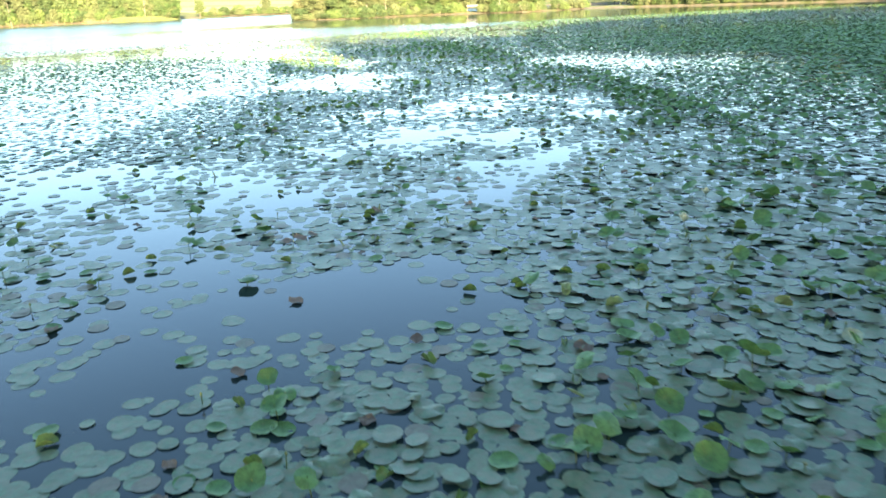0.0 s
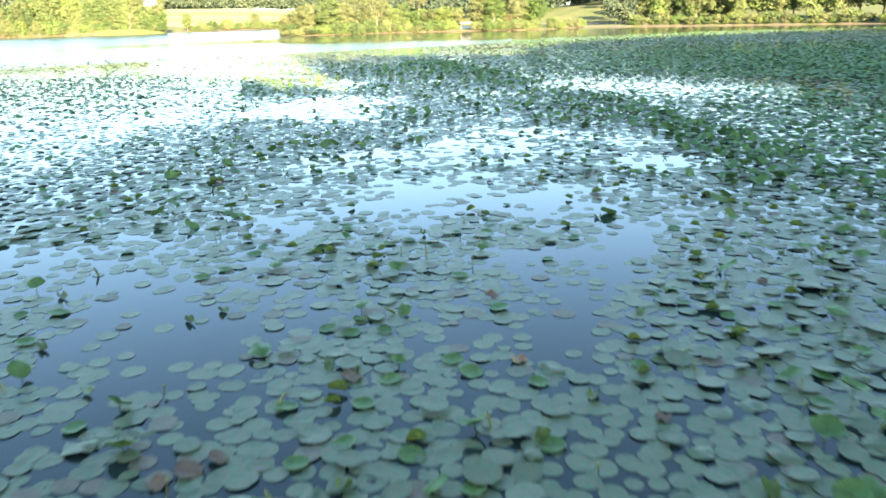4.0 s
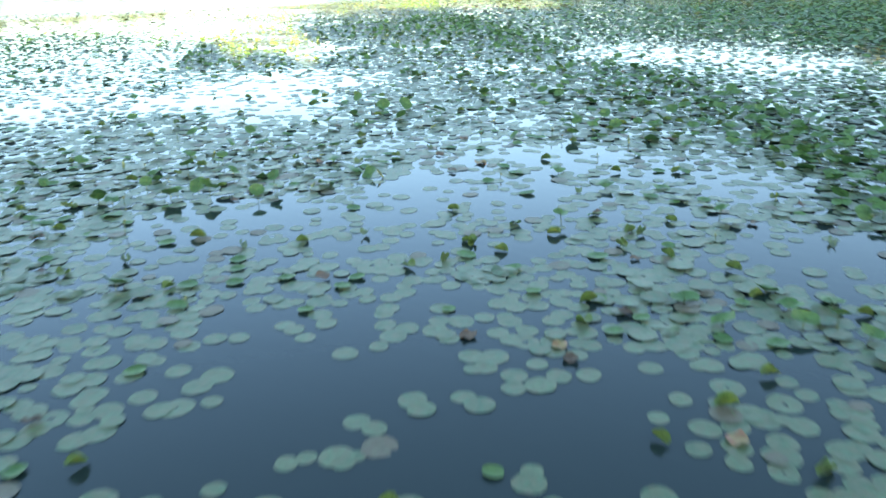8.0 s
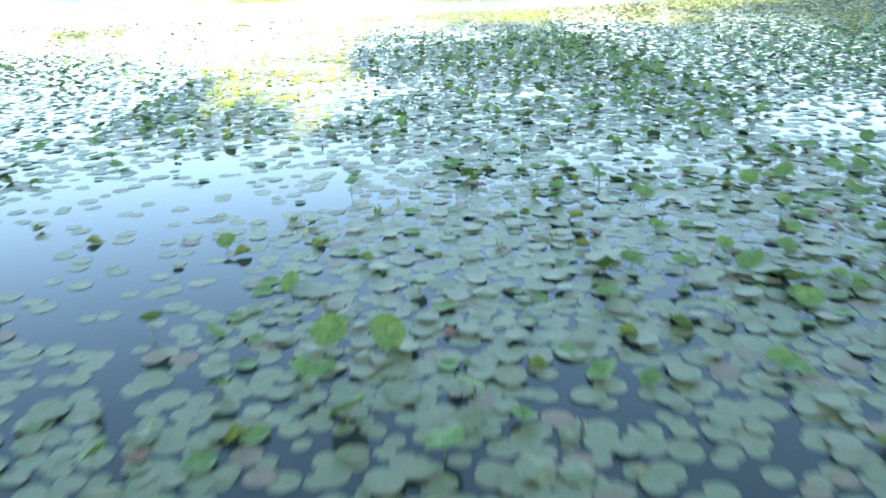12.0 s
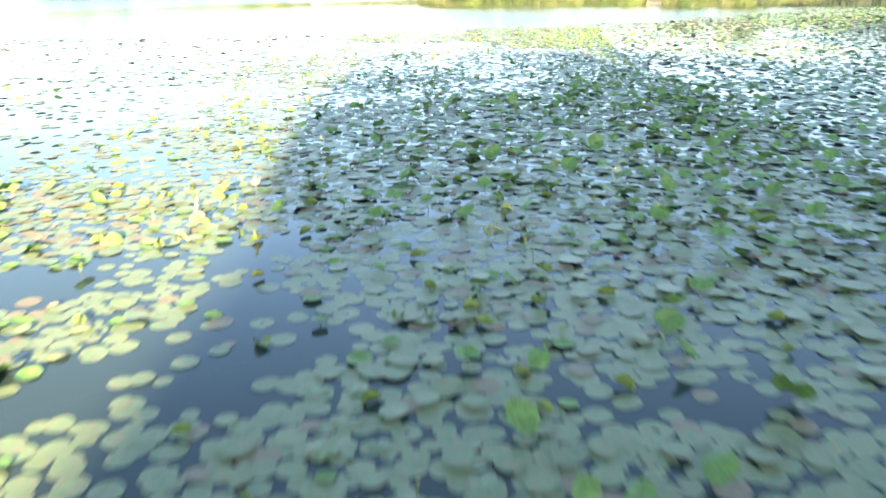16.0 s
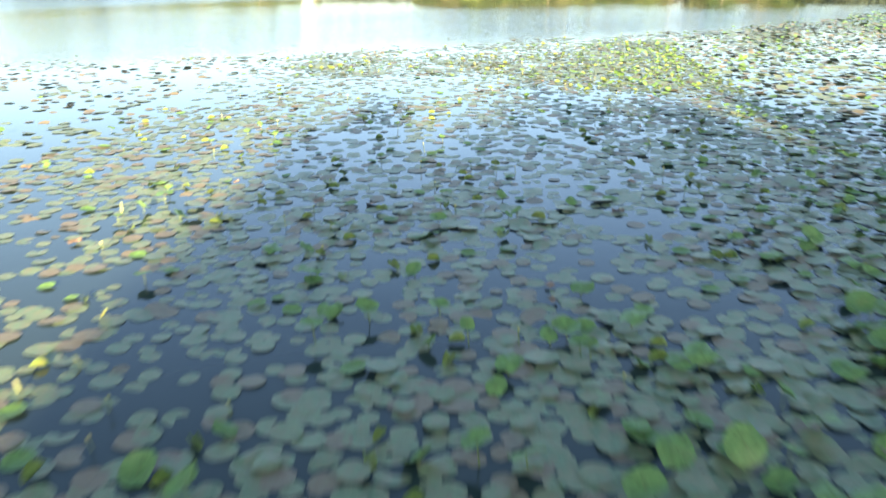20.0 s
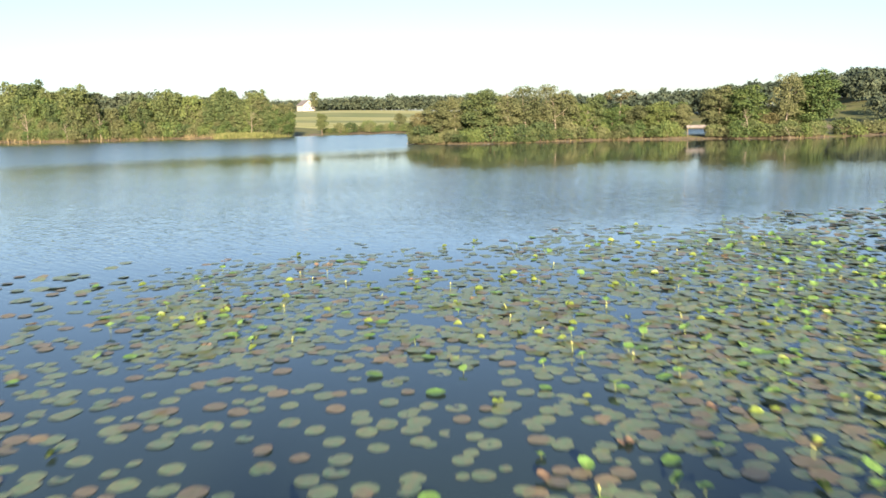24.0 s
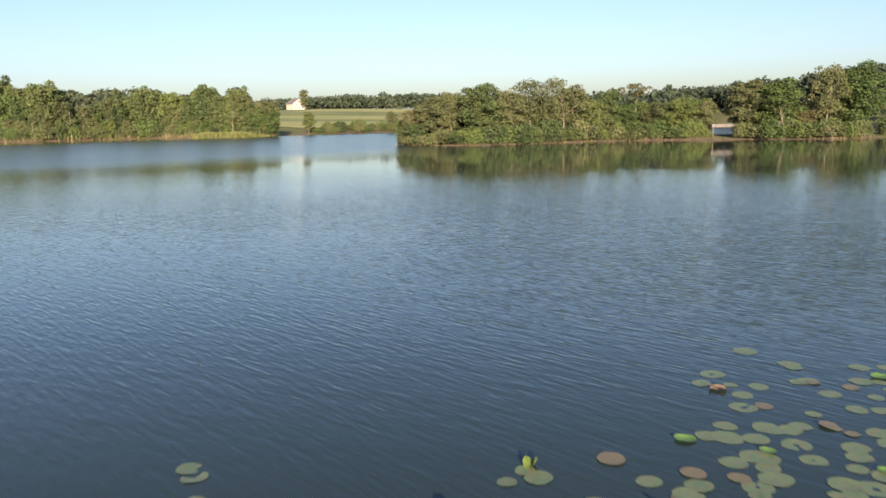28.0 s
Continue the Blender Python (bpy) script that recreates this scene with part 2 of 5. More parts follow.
    rb = nt.new("ShaderNodeMath")
    rb.operation = "MULTIPLY_ADD"
    ln.new(breeze.outputs[0], rb.inputs[0])
    rb.inputs[1].default_value = 0.36
    ln.new(rg.outputs[0], rb.inputs[2])
    ln.new(rb.outputs[0], p.inputs["Roughness"])
    big = nt.new("ShaderNodeTexNoise")
    big.inputs["Scale"].default_value, big.inputs["Detail"].default_value = 0.03, 3
    ln.new(geo.outputs["Position"], big.inputs["Vector"])
    gust = nt.new("ShaderNodeMapRange")
    gust.inputs[1].default_value, gust.inputs[2].default_value = 0.35, 0.65
    gust.inputs[3].default_value, gust.inputs[4].default_value = 0.45, 1.0
    ln.new(big.outputs[0], gust.inputs[0])
    st = nt.new("ShaderNodeMath")
    st.operation = "MULTIPLY"
    ln.new(open_w.outputs[0], st.inputs[0])
    ln.new(gust.outputs[0], st.inputs[1])
    ad = nt.new("ShaderNodeMath")
    ad.operation = "MULTIPLY_ADD"
    ln.new(b, ad.inputs[0])
    ad.inputs[1].default_value = 0.7
    ln.new(a, ad.inputs[2])
    bp = nt.new("ShaderNodeBump")
    bp.inputs["Distance"].default_value = 0.026
    ln.new(st.outputs[0], bp.inputs["Strength"])
    ln.new(ad.outputs[0], bp.inputs["Height"])
    ln.new(bp.outputs[0], p.inputs["Normal"])
    return m


M_WATER = water_material()
M_PAD = pad_material("lotus_pad_green", (0.034, 0.087, 0.046), (0.065, 0.132, 0.066), (0.116, 0.172, 0.085), (0.126, 0.112, 0.066), 0.075, 0.40)
M_PAD_DRY = pad_material("lotus_pad_drying", (0.096, 0.116, 0.064), (0.116, 0.118, 0.071), (0.134, 0.121, 0.079), (0.126, 0.101, 0.067), 0.08, 0.48)
M_LEAF = pad_material("raised_leaf_green", (0.048, 0.130, 0.040), (0.084, 0.190, 0.052), (0.136, 0.250, 0.074), (0.14, 0.18, 0.07), -0.10, 0.42, 0.24)
M_YOUNG = pad_material("young_leaf_yellow_green", (0.085, 0.170, 0.034), (0.130, 0.215, 0.048), (0.190, 0.255, 0.070), (0.17, 0.17, 0.05), -0.05, 0.4, 0.32)
M_WITHER = mottled("withered_leaf_brown", (0.085, 0.062, 0.042), (0.135, 0.098, 0.066), (0.19, 0.14, 0.095), 6, 0.85, 0.5, 0.4)
M_STALK = mottled("stalk_green", (0.08, 0.12, 0.04), (0.13, 0.18, 0.06), (0.2, 0.22, 0.09), 9, 0.6, 0.0)
M_BUD = mottled("bud_pale_yellow", (0.208, 0.240, 0.072), (0.288, 0.296, 0.112), (0.368, 0.360, 0.176), 20, 0.55, 0.0)
M_POD = mottled("seed_pod_green_brown", (0.14, 0.13, 0.05), (0.22, 0.2, 0.08), (0.3, 0.24, 0.1), 20, 0.7, 0.2)
M_GROUND = mottled("shore_ground", (0.038, 0.056, 0.017), (0.075, 0.090, 0.026), (0.120, 0.112, 0.041), 0.12, 0.95, 0.4)
M_FIELD = mottled("hay_field", (0.170, 0.205, 0.070), (0.255, 0.265, 0.105), (0.345, 0.320, 0.145), 0.02, 0.95, 0.4)
fn = M_FIELD.node_tree
fp = fn.nodes["Principled BSDF"]
old = fp.inputs["Base Color"].links[0].from_socket
strip = fn.nodes.new("ShaderNodeTexWave")
strip.bands_direction = "Y"
strip.inputs["Scale"].default_value, strip.inputs["Distortion"].default_value, strip.inputs["Detail"].default_value = 0.022, 3.0, 2.0
strip.inputs["Detail Scale"].default_value = 0.4
where = fn.nodes.new("ShaderNodeNewGeometry")
fn.links.new(where.outputs["Position"], strip.inputs["Vector"])
cut = fn.nodes.new("ShaderNodeMix")
cut.data_type = "RGBA"
fn.links.new(strip.outputs[1], cut.inputs[0])
cut.inputs[6].default_value = (0.17, 0.19, 0.065, 1)
fn.links.new(old, cut.inputs[7])
fn.links.new(cut.outputs[2], fp.inputs["Base Color"])
M_CROP = mottled("green_crop", (0.075, 0.108, 0.034), (0.108, 0.138, 0.046), (0.150, 0.170, 0.064), 0.04, 0.95, 0.4)
M_MUD = mottled("mud_bank", (0.063, 0.055, 0.035), (0.098, 0.084, 0.055), (0.147, 0.126, 0.084), 0.8, 0.9, 0.5)
M_BARK = mottled("bark", (0.07, 0.055, 0.04), (0.14, 0.11, 0.08), (0.22, 0.18, 0.13), 3, 0.9, 0.6)
M_PALE = mottled("pale_bark", (0.102, 0.088, 0.065), (0.170, 0.150, 0.116), (0.246, 0.223, 0.182), 3, 0.85, 0.5)
M_CROWN = mottled("tree_leaves", (0.027, 0.049, 0.018), (0.052, 0.081, 0.029), (0.089, 0.114, 0.042), 0.35, 0.75, 0.0, 0.4, 0.15)
M_CROWN2 = mottled("tree_leaves_olive", (0.040, 0.054, 0.023), (0.069, 0.086, 0.036), (0.108, 0.121, 0.054), 0.35, 0.75, 0.0, 0.4, 0.15)
M_BUSH = mottled("bush_leaves", (0.031, 0.061, 0.018), (0.060, 0.098, 0.028), (0.100, 0.131, 0.040), 0.5, 0.75, 0.0, 0.45, 0.15)
M_RUST = mottled("tree_leaves_rusty", (0.060, 0.066, 0.029), (0.092, 0.094, 0.041), (0.125, 0.121, 0.056), 0.5, 0.8, 0.0, 0.5, 0.25)
M_WOODS = mottled("far_woods_leaves", (0.015, 0.028, 0.020), (0.028, 0.044, 0.028), (0.048, 0.064, 0.038), 0.08, 0.85, 0.0, 0.5)
M_REED = mottled("dry_reeds", (0.077, 0.070, 0.035), (0.112, 0.098, 0.049), (0.154, 0.126, 0.070), 0.6, 0.85, 0.0, 0.5)
M_GRASS = mottled("marsh_grass", (0.065, 0.086, 0.025), (0.094, 0.112, 0.036), (0.130, 0.133, 0.050), 0.4, 0.85, 0.0, 0.5)
M_WHITE = mottled("white_siding", (0.32, 0.31, 0.27), (0.38, 0.37, 0.32), (0.44, 0.43, 0.38), 1.0, 0.7, 0.1)
M_ROOF = mottled("grey_shingle", (0.07, 0.07, 0.075), (0.12, 0.115, 0.115), (0.17, 0.165, 0.16), 1.5, 0.9, 0.4)
M_GLASS = nodes_of("window_glass")[0]
M_GLASS.node_tree.nodes["Principled BSDF"].inputs["Base Color"].default_value = (0.03, 0.035, 0.04, 1)
M_GLASS.node_tree.nodes["Principled BSDF"].inputs["Roughness"].default_value = 0.05


# ---- mesh helpers ----
def mesh_from(name, verts, faces, material, smooth=True, uv=None):
    """verts (n, 3) and equal-length faces (m, k) as arrays."""
    verts, faces = np.asarray(verts, dtype=np.float32), np.asarray(faces, dtype=np.int32)
    me = bpy.data.meshes.new(name)
    k = faces.shape[1]
    me.vertices.add(len(verts))
    me.vertices.foreach_set("co", verts.ravel())
    me.loops.add(faces.size)
    me.loops.foreach_set("vertex_index", faces.ravel())
    me.polygons.add(len(faces))
    me.polygons.foreach_set("loop_start", np.arange(0, faces.size, k, dtype=np.int32))
    me.polygons.foreach_set("use_smooth", np.full(len(faces), smooth))
    if uv is not None:
        layer = me.uv_layers.new(name="UVMap")
        layer.data.foreach_set("uv", np.asarray(uv, dtype=np.float32)[faces.ravel()].ravel())
    me.update(calc_edges=True)
    me.materials.append(material)
    return me


def part(name, me, parent, label=""):
    ob = new(name, me)
    ob.parent = parent
    return tagged(ob, label)


def empty(name, m, label, category, group=""):
    ob = new(name)
    ob.matrix_basis = m
    return tagged(ob, label, category, group)


def disc(segments, rings, seed, dip=0.10, wave=0.06, curl=0.0, droop=0.0, fold=0.0):
    """A round leaf of radius 1: hollow over its stalk, wavy rim; curl lifts the rim, fold bends it along one axis."""
    g = np.random.default_rng(seed)
    v = [(0.0, 0.0, -dip)]
    ph = g.uniform(0, 6.28, 4)
    for r in rings:
        for k in range(segments):
            a = 2 * math.pi * k / segments
            out = r * (1 + 0.04 * math.sin(2 * a + ph[0]) + 0.025 * math.sin(3 * a + ph[1]) + (0.022 if r > 0.9 else 0.010) * g.standard_normal())
            x, y = out * math.cos(a), out * math.sin(a) * 0.97
            z = -dip * (1 - r) ** 2 + wave * r * r * (math.sin(3 * a + ph[2]) * 0.6 + math.sin(5 * a + ph[3]) * 0.4) + curl * max(0, r - 0.55) ** 1.5 - droop * r * r
            if fold:
                th = x * fold
                z += math.sin(abs(th)) * abs(x) * 0.9
                x *= math.cos(min(abs(th), 1.35)) * 0.9 + 0.1
            v.append((x, y, z))
    f = [(0, 1 + k, 1 + (k + 1) % segments) for k in range(segments)]
    for q in range(len(rings) - 1):
        o, p = 1 + q * segments, 1 + (q + 1) * segments
        for k in range(segments):
            n = (k + 1) % segments
            f += [(o + k, p + k, p + n), (o + k, p + n, o + n)]
    v = np.array(v)
    uvs = [(0.5, 0.5)] + [(0.5 + 0.5 * r * math.cos(2 * math.pi * k / segments), 0.5 + 0.5 * r * math.sin(2 * math.pi * k / segments)) for r in rings for k in range(segments)]
    return v, np.array(f), np.array(uvs)


def turns(yaw, tilt, axis):
    """Rotation matrices (n, 3, 3): spin by yaw, then lean by tilt about a level axis."""
    cy, sy = np.cos(yaw), np.sin(yaw)
    n = len(yaw)
    rz = np.zeros((n, 3, 3))
    rz[:, 0, 0], rz[:, 0, 1], rz[:, 1, 0], rz[:, 1, 1], rz[:, 2, 2] = cy, -sy, sy, cy, 1
    ux, uy = np.cos(axis), np.sin(axis)
    ct, s = np.cos(tilt), np.sin(tilt)
    ra = np.zeros((n, 3, 3))
    ra[:, 0, 0], ra[:, 0, 1], ra[:, 0, 2] = ct + ux * ux * (1 - ct), ux * uy * (1 - ct), uy * s
    ra[:, 1, 0], ra[:, 1, 1], ra[:, 1, 2] = ux * uy * (1 - ct), ct + uy * uy * (1 - ct), -ux * s
    ra[:, 2, 0], ra[:, 2, 1], ra[:, 2, 2] = -uy * s, ux * s, ct
    return ra @ rz


def strewn(name, templates, at, size, yaw, tilt, axis, material):
    """One mesh of many copies of the templates (each v, f, uv)."""
    vs, fs, us, base = [], [], [], 0
    pick = np.arange(len(at)) % len(templates)
    for q, (v, f, u) in enumerate(templates):
        idx = np.where(pick == q)[0]
        if not len(idx):
            continue
        rot = turns(yaw[idx], tilt[idx], axis[idx])
        w = np.einsum("nij,vj->nvi", rot, v) * size[idx, None, None] + at[idx, None, :]
        fs.append((f[None] + (base + np.arange(len(idx)) * len(v))[:, None, None]).reshape(-1, 3))
        vs.append(w.reshape(-1, 3))
        us.append(np.tile(u, (len(idx), 1)))
        base += len(idx) * len(v)
    return mesh_from(name, np.concatenate(vs), np.concatenate(fs), material, True, np.concatenate(us))


def tube(points, radii, sides=6):
    """A tapered tube through points, as v, f (quads)."""
    v, f = [], []
    pts = [Vector(p) for p in points]
    for k, p in enumerate(pts):
        d = (pts[min(k + 1, len(pts) - 1)] - pts[max(k - 1, 0)]).normalized()
        a = d.orthogonal().normalized()
        b = d.cross(a)
        for q in range(sides):
            th = 2 * math.pi * q / sides
            v.append(p + (a * math.cos(th) + b * math.sin(th)) * radii[k])
    for k in range(len(pts) - 1):
        for q in range(sides):
            n = (q + 1) % sides
            f.append((k * sides + q, k * sides + n, (k + 1) * sides + n, (k + 1) * sides + q))
    return [tuple(p) for p in v], f


def tubes(name, parts, material):
    v, f = [], []
    for a, b in parts:
        o = len(v)
        v += a
        f += [tuple(i + o for i in q) for q in b]
    return mesh_from(name, v, f, material)


def lathe(profile, sides=10):
    v, f = [], []
    for r, z in profile:
        for q in range(sides):
            a = 2 * math.pi * q / sides
            v.append((r * math.cos(a), r * math.sin(a), z))
    for k in range(len(profile) - 1):
        for q in range(sides):
            n = (q + 1) % sides
            f.append((k * sides + q, k * sides + n, (k + 1) * sides + n, (k + 1) * sides + q))
    return v, f


def box_mesh(name, x0, x1, y0, y1, z0, z1, material):
    v = [(x, y, z) for z in (z0, z1) for y in (y0, y1) for x in (x0, x1)]
    f = [(0, 2, 3, 1), (4, 5, 7, 6), (0, 1, 5, 4), (2, 6, 7, 3), (0, 4, 6, 2), (1, 3, 7, 5)]
    return mesh_from(name, v, f, material, False)


# ---- the lake's outline and the land ----
SHORE = np.array([(-420, -20), (-60, -11), (10, -11), (60, -7), (100, 20), (118, 80), (114, 150), (92, 193), (66, 211), (46, 228),
                  (38, 234), (27, 222), (16, 214), (1, 219), (-8, 220.5), (-17, 218), (-25.5, 211), (-34, 206.5), (-43, 209), (-48.5, 214.5),
                  (-43, 224), (-16, 237), (24, 240), (64, 252), (74, 300), (24, 335), (-50, 364), (-95, 369), (-116, 366), (-124, 352),
                  (-125, 335), (-123, 309), (-138, 311), (-163, 325), (-176, 312), (-186, 300), (-195, 298), (-215, 307), (-330, 330), (-450, 200)], dtype=float)


def inland(x, y):
    """Metres from the shore line, positive on land."""
    x, y = np.asarray(x, dtype=float), np.asarray(y, dtype=float)
    best, inside = np.full(x.shape, 1e9), np.zeros(x.shape, dtype=bool)
    for (ax, ay), (bx, by) in zip(SHORE, np.roll(SHORE, -1, axis=0)):
        dx, dy = bx - ax, by - ay
        k = np.clip(((x - ax) * dx + (y - ay) * dy) / (dx * dx + dy * dy), 0, 1)
        best = np.minimum(best, np.hypot(x - ax - k * dx, y - ay - k * dy))
        if ay != by:
            inside ^= ((ay > y) != (by > y)) & (x < ax + (y - ay) * dx / dy)
    return np.where(inside, -best, best)


def swell(x, y, cx, cy, rx, ry, h):
    return h * np.exp(-((x - cx) / rx) ** 2 - ((y - cy) / ry) ** 2)


def land(x, y):
    x, y = np.asarray(x, dtype=float), np.asarray(y, dtype=float)
    d = inland(x, y) + 0.7 * np.sin(x * 0.31) * np.sin(y * 0.27 + 1.3) + 0.35 * np.sin(x * 0.9 + y * 0.5)
    z = np.where(d < 0, np.maximum(d * 0.18, -2.2), 0.35 * np.minimum(d, 1) + 0.02 * np.clip(d - 1, 0, 60))
    hills = swell(x, y, -235, 640, 190, 190, 12.5) + swell(x, y, 140, 440, 95, 130, 13) + swell(x, y, -260, 400, 70, 60, 3.0) + swell(x, y, -40, 900, 500, 160, 9)
    return z + hills * np.clip(d / 40, 0, 1)


def lines(*spans):
    return np.unique(np.concatenate([np.arange(a, b, s) for a, b, s in spans]))


gx = lines((-4000, -700, 550), (-700, -260, 22), (-260, -60, 5), (-60, 130, 2.5), (130, 700, 22), (700, 4400, 550))
gy = lines((-3000, -160, 400), (-160, -30, 13), (-30, 30, 4), (30, 190, 10), (190, 360, 3), (360, 900, 14), (900, 4400, 350))
XX, YY = np.meshgrid(gx, gy)
ground_v = np.stack([XX, YY, land(XX, YY)], -1).reshape(-1, 3)
nx, ny = len(gx), len(gy)
ii, jj = np.meshgrid(np.arange(nx - 1), np.arange(ny - 1))
q0 = (jj * nx + ii).ravel()
ground_f = np.stack([q0, q0 + 1, q0 + nx + 1, q0 + nx], -1)
ground = new("ground", mesh_from("ground", ground_v, ground_f, M_GROUND))
tagged(ground, "grassy lake shore with a hay field on the far hill", "ground", kind="structure")
for m in (M_FIELD, M_MUD, M_CROP):
    ground.data.materials.append(m)
cx, cy = ground_v[ground_f].mean(1)[:, 0], ground_v[ground_f].mean(1)[:, 1]
cz = ground_v[ground_f].mean(1)[:, 2]
slot = np.zeros(len(ground_f), dtype=np.int32)
slot[(cy > 382) & (cx > -330) & (cx < -60 + (cy - 372) * 0.1)] = 1
crop = (slot == 1) & (((cy > 505) & (cy < 560)) | ((cy > 430) & (cy < 452)) | (cx < -215))
slot[crop] = 3
slot[(np.abs(inland(cx, cy)) < 1.3) | (cz < 0.05)] = 2
ground.data.polygons.foreach_set("material_index", slot)
water = new("water", mesh_from("water", [(-480, -40, 0), (150, -40, 0), (150, 380, 0), (-480, 380, 0)], [(0, 1, 2, 3)], M_WATER, False))
tagged(water, "dark blue lake water, calm among the leaves and rippled beyond", "water", kind="structure")


# ---- how thickly the lotus covers the water ----
PATCHES = []


def patch(x, y, rx, ry, cover, raised=0.0):
    PATCHES.append((x, y, rx, ry, cover, raised))


# first stretch
patch(-3.7, 7.2, 0.6, 0.5, 0.55, 0.04)
patch(-4.7, 8.8, 0.5, 0.8, 0.12, 0.02)
patch(-2.7, 7.6, 0.5, 0.5, 0.55, 0.04)
patch(-3.8, 9.3, 0.8, 0.7, 0.12, 0.02)
patch(-2.3, 9.4, 0.5, 0.5, 0.35, 0.03)
patch(-1.3, 8.0, 0.5, 0.6, 0.80, 0.04)
patch(-0.4, 7.2, 0.6, 0.4, 0.92, 0.05)
patch(-0.3, 9.7, 0.7, 0.6, 0.55, 0.04)
patch(-0.2, 11.0, 0.7, 0.6, 0.12, 0.02)
patch(0.9, 8.7, 0.5, 0.7, 0.65, 0.04)
patch(2.6, 10.2, 0.8, 1.1, 0.90, 0.10)
patch(2.7, 8.0, 0.4, 0.4, 0.40, 0.03)
patch(3.6, 9.2, 0.8, 0.9, 0.93, 0.20)
patch(2.0, 7.4, 0.6, 0.6, 0.88, 0.20)
patch(3.5, 7.4, 0.6, 0.8, 0.95, 0.25)
patch(-2.0, 11.0, 1.2, 0.8, 0.05, 0.02)
patch(-4.3, 12.8, 0.9, 1.2, 0.22, 0.03)
patch(-6.3, 11.9, 0.8, 1.1, 0.50, 0.04)
patch(-4.2, 10.7, 0.6, 0.6, 0.25, 0.03)
patch(-3.5, 14.9, 1.2, 1.2, 0.60, 0.04)
patch(-1.1, 15.1, 1.2, 1.2, 0.62, 0.04)
patch(-0.1, 12.2, 0.8, 0.6, 0.08, 0.02)
patch(-5.4, 14.7, 0.8, 1.0, 0.15, 0.02)
patch(-7.6, 15.3, 1.2, 1.4, 0.45, 0.03)
patch(1.4, 12.9, 0.8, 1.1, 0.75, 0.04)
patch(4.4, 13.6, 1.4, 1.6, 0.90, 0.12)
patch(-10.3, 19.4, 1.4, 1.5, 0.08, 0.02)
# past the first open water
patch(-3.9, 14.5, 0.6, 0.5, 0.65, 0.04)
patch(-5.0, 15.9, 0.6, 0.6, 0.40, 0.03)
patch(-4.1, 16.6, 0.5, 0.7, 0.10, 0.02)
patch(-4.4, 18.1, 0.8, 0.9, 0.10, 0.02)
patch(-2.7, 15.6, 0.5, 0.5, 0.50, 0.04)
patch(-1.7, 14.6, 0.6, 0.5, 0.85, 0.05)
patch(-0.9, 15.8, 0.6, 0.5, 0.60, 0.04)
patch(-0.1, 14.5, 0.5, 0.4, 0.75, 0.04)
patch(-0.1, 17.6, 0.5, 0.7, 0.45, 0.03)
patch(0.7, 15.5, 0.5, 0.6, 0.70, 0.04)
patch(1.0, 14.4, 0.4, 0.4, 0.30, 0.03)
patch(2.0, 14.5, 0.5, 0.5, 0.75, 0.04)
patch(2.2, 15.7, 0.6, 0.6, 0.75, 0.04)
patch(3.6, 17.1, 0.8, 0.9, 0.80, 0.06)
patch(1.0, 17.9, 0.4, 0.8, 0.20, 0.03)
patch(1.3, 20.7, 0.7, 1.3, 0.12, 0.02)
patch(-2.2, 20.2, 1.0, 1.2, 0.70, 0.05)
patch(-3.0, 18.5, 0.6, 0.7, 0.45, 0.03)
patch(-4.2, 21.3, 1.0, 1.1, 0.55, 0.04)
patch(-6.7, 20.2, 1.2, 1.3, 0.35, 0.03)
patch(-8.2, 25.0, 1.6, 1.8, 0.70, 0.05)
patch(-0.9, 21.5, 0.8, 1.1, 0.60, 0.04)
patch(-1.6, 25.6, 1.4, 1.2, 0.15, 0.02)
patch(0.0, 23.4, 1.1, 0.9, 0.55, 0.04)
patch(2.4, 22.4, 0.8, 1.0, 0.35, 0.03)
patch(4.2, 22.3, 1.2, 1.2, 0.60, 0.04)
patch(6.6, 22.9, 1.2, 1.4, 0.70, 0.10)
# thin bed and a raft across it
patch(-2.8, 21.3, 0.5, 0.4, 0.75, 0.04)
patch(-2.4, 22.2, 0.5, 0.4, 0.50, 0.04)
patch(-3.4, 22.9, 0.5, 0.4, 0.25, 0.03)
patch(-0.9, 21.3, 0.6, 0.4, 0.85, 0.05)
patch(-1.5, 22.4, 0.4, 0.4, 0.40, 0.03)
patch(-0.3, 22.8, 0.5, 0.4, 0.65, 0.04)
patch(0.1, 21.9, 0.4, 0.4, 0.70, 0.04)
patch(1.2, 21.4, 0.5, 0.4, 0.90, 0.05)
patch(2.0, 22.3, 0.4, 0.4, 0.55, 0.04)
patch(1.5, 23.5, 0.5, 0.4, 0.35, 0.03)
patch(2.6, 22.0, 0.4, 0.5, 0.12, 0.02)
patch(2.4, 21.1, 0.4, 0.4, 0.10, 0.02)
patch(3.3, 21.6, 0.4, 0.4, 0.60, 0.04)
patch(3.4, 23.8, 0.6, 0.6, 0.55, 0.04)
patch(4.2, 23.2, 0.4, 0.5, 0.50, 0.04)
patch(2.5, 23.8, 0.4, 0.4, 0.08, 0.02)
patch(-0.7, 23.5, 0.5, 0.4, 0.30, 0.03)
patch(0.2, 24.2, 0.8, 0.5, 0.12, 0.02)
patch(-2.0, 24.0, 0.6, 0.4, 0.25, 0.03)
patch(-3.0, 23.8, 0.6, 0.4, 0.35, 0.03)
patch(-1.1, 25.5, 0.8, 0.6, 0.06, 0.02)
patch(0.5, 25.0, 0.7, 0.4, 0.20, 0.03)
patch(1.8, 25.3, 0.6, 0.4, 0.30, 0.03)
patch(3.2, 25.2, 0.7, 0.5, 0.40, 0.03)
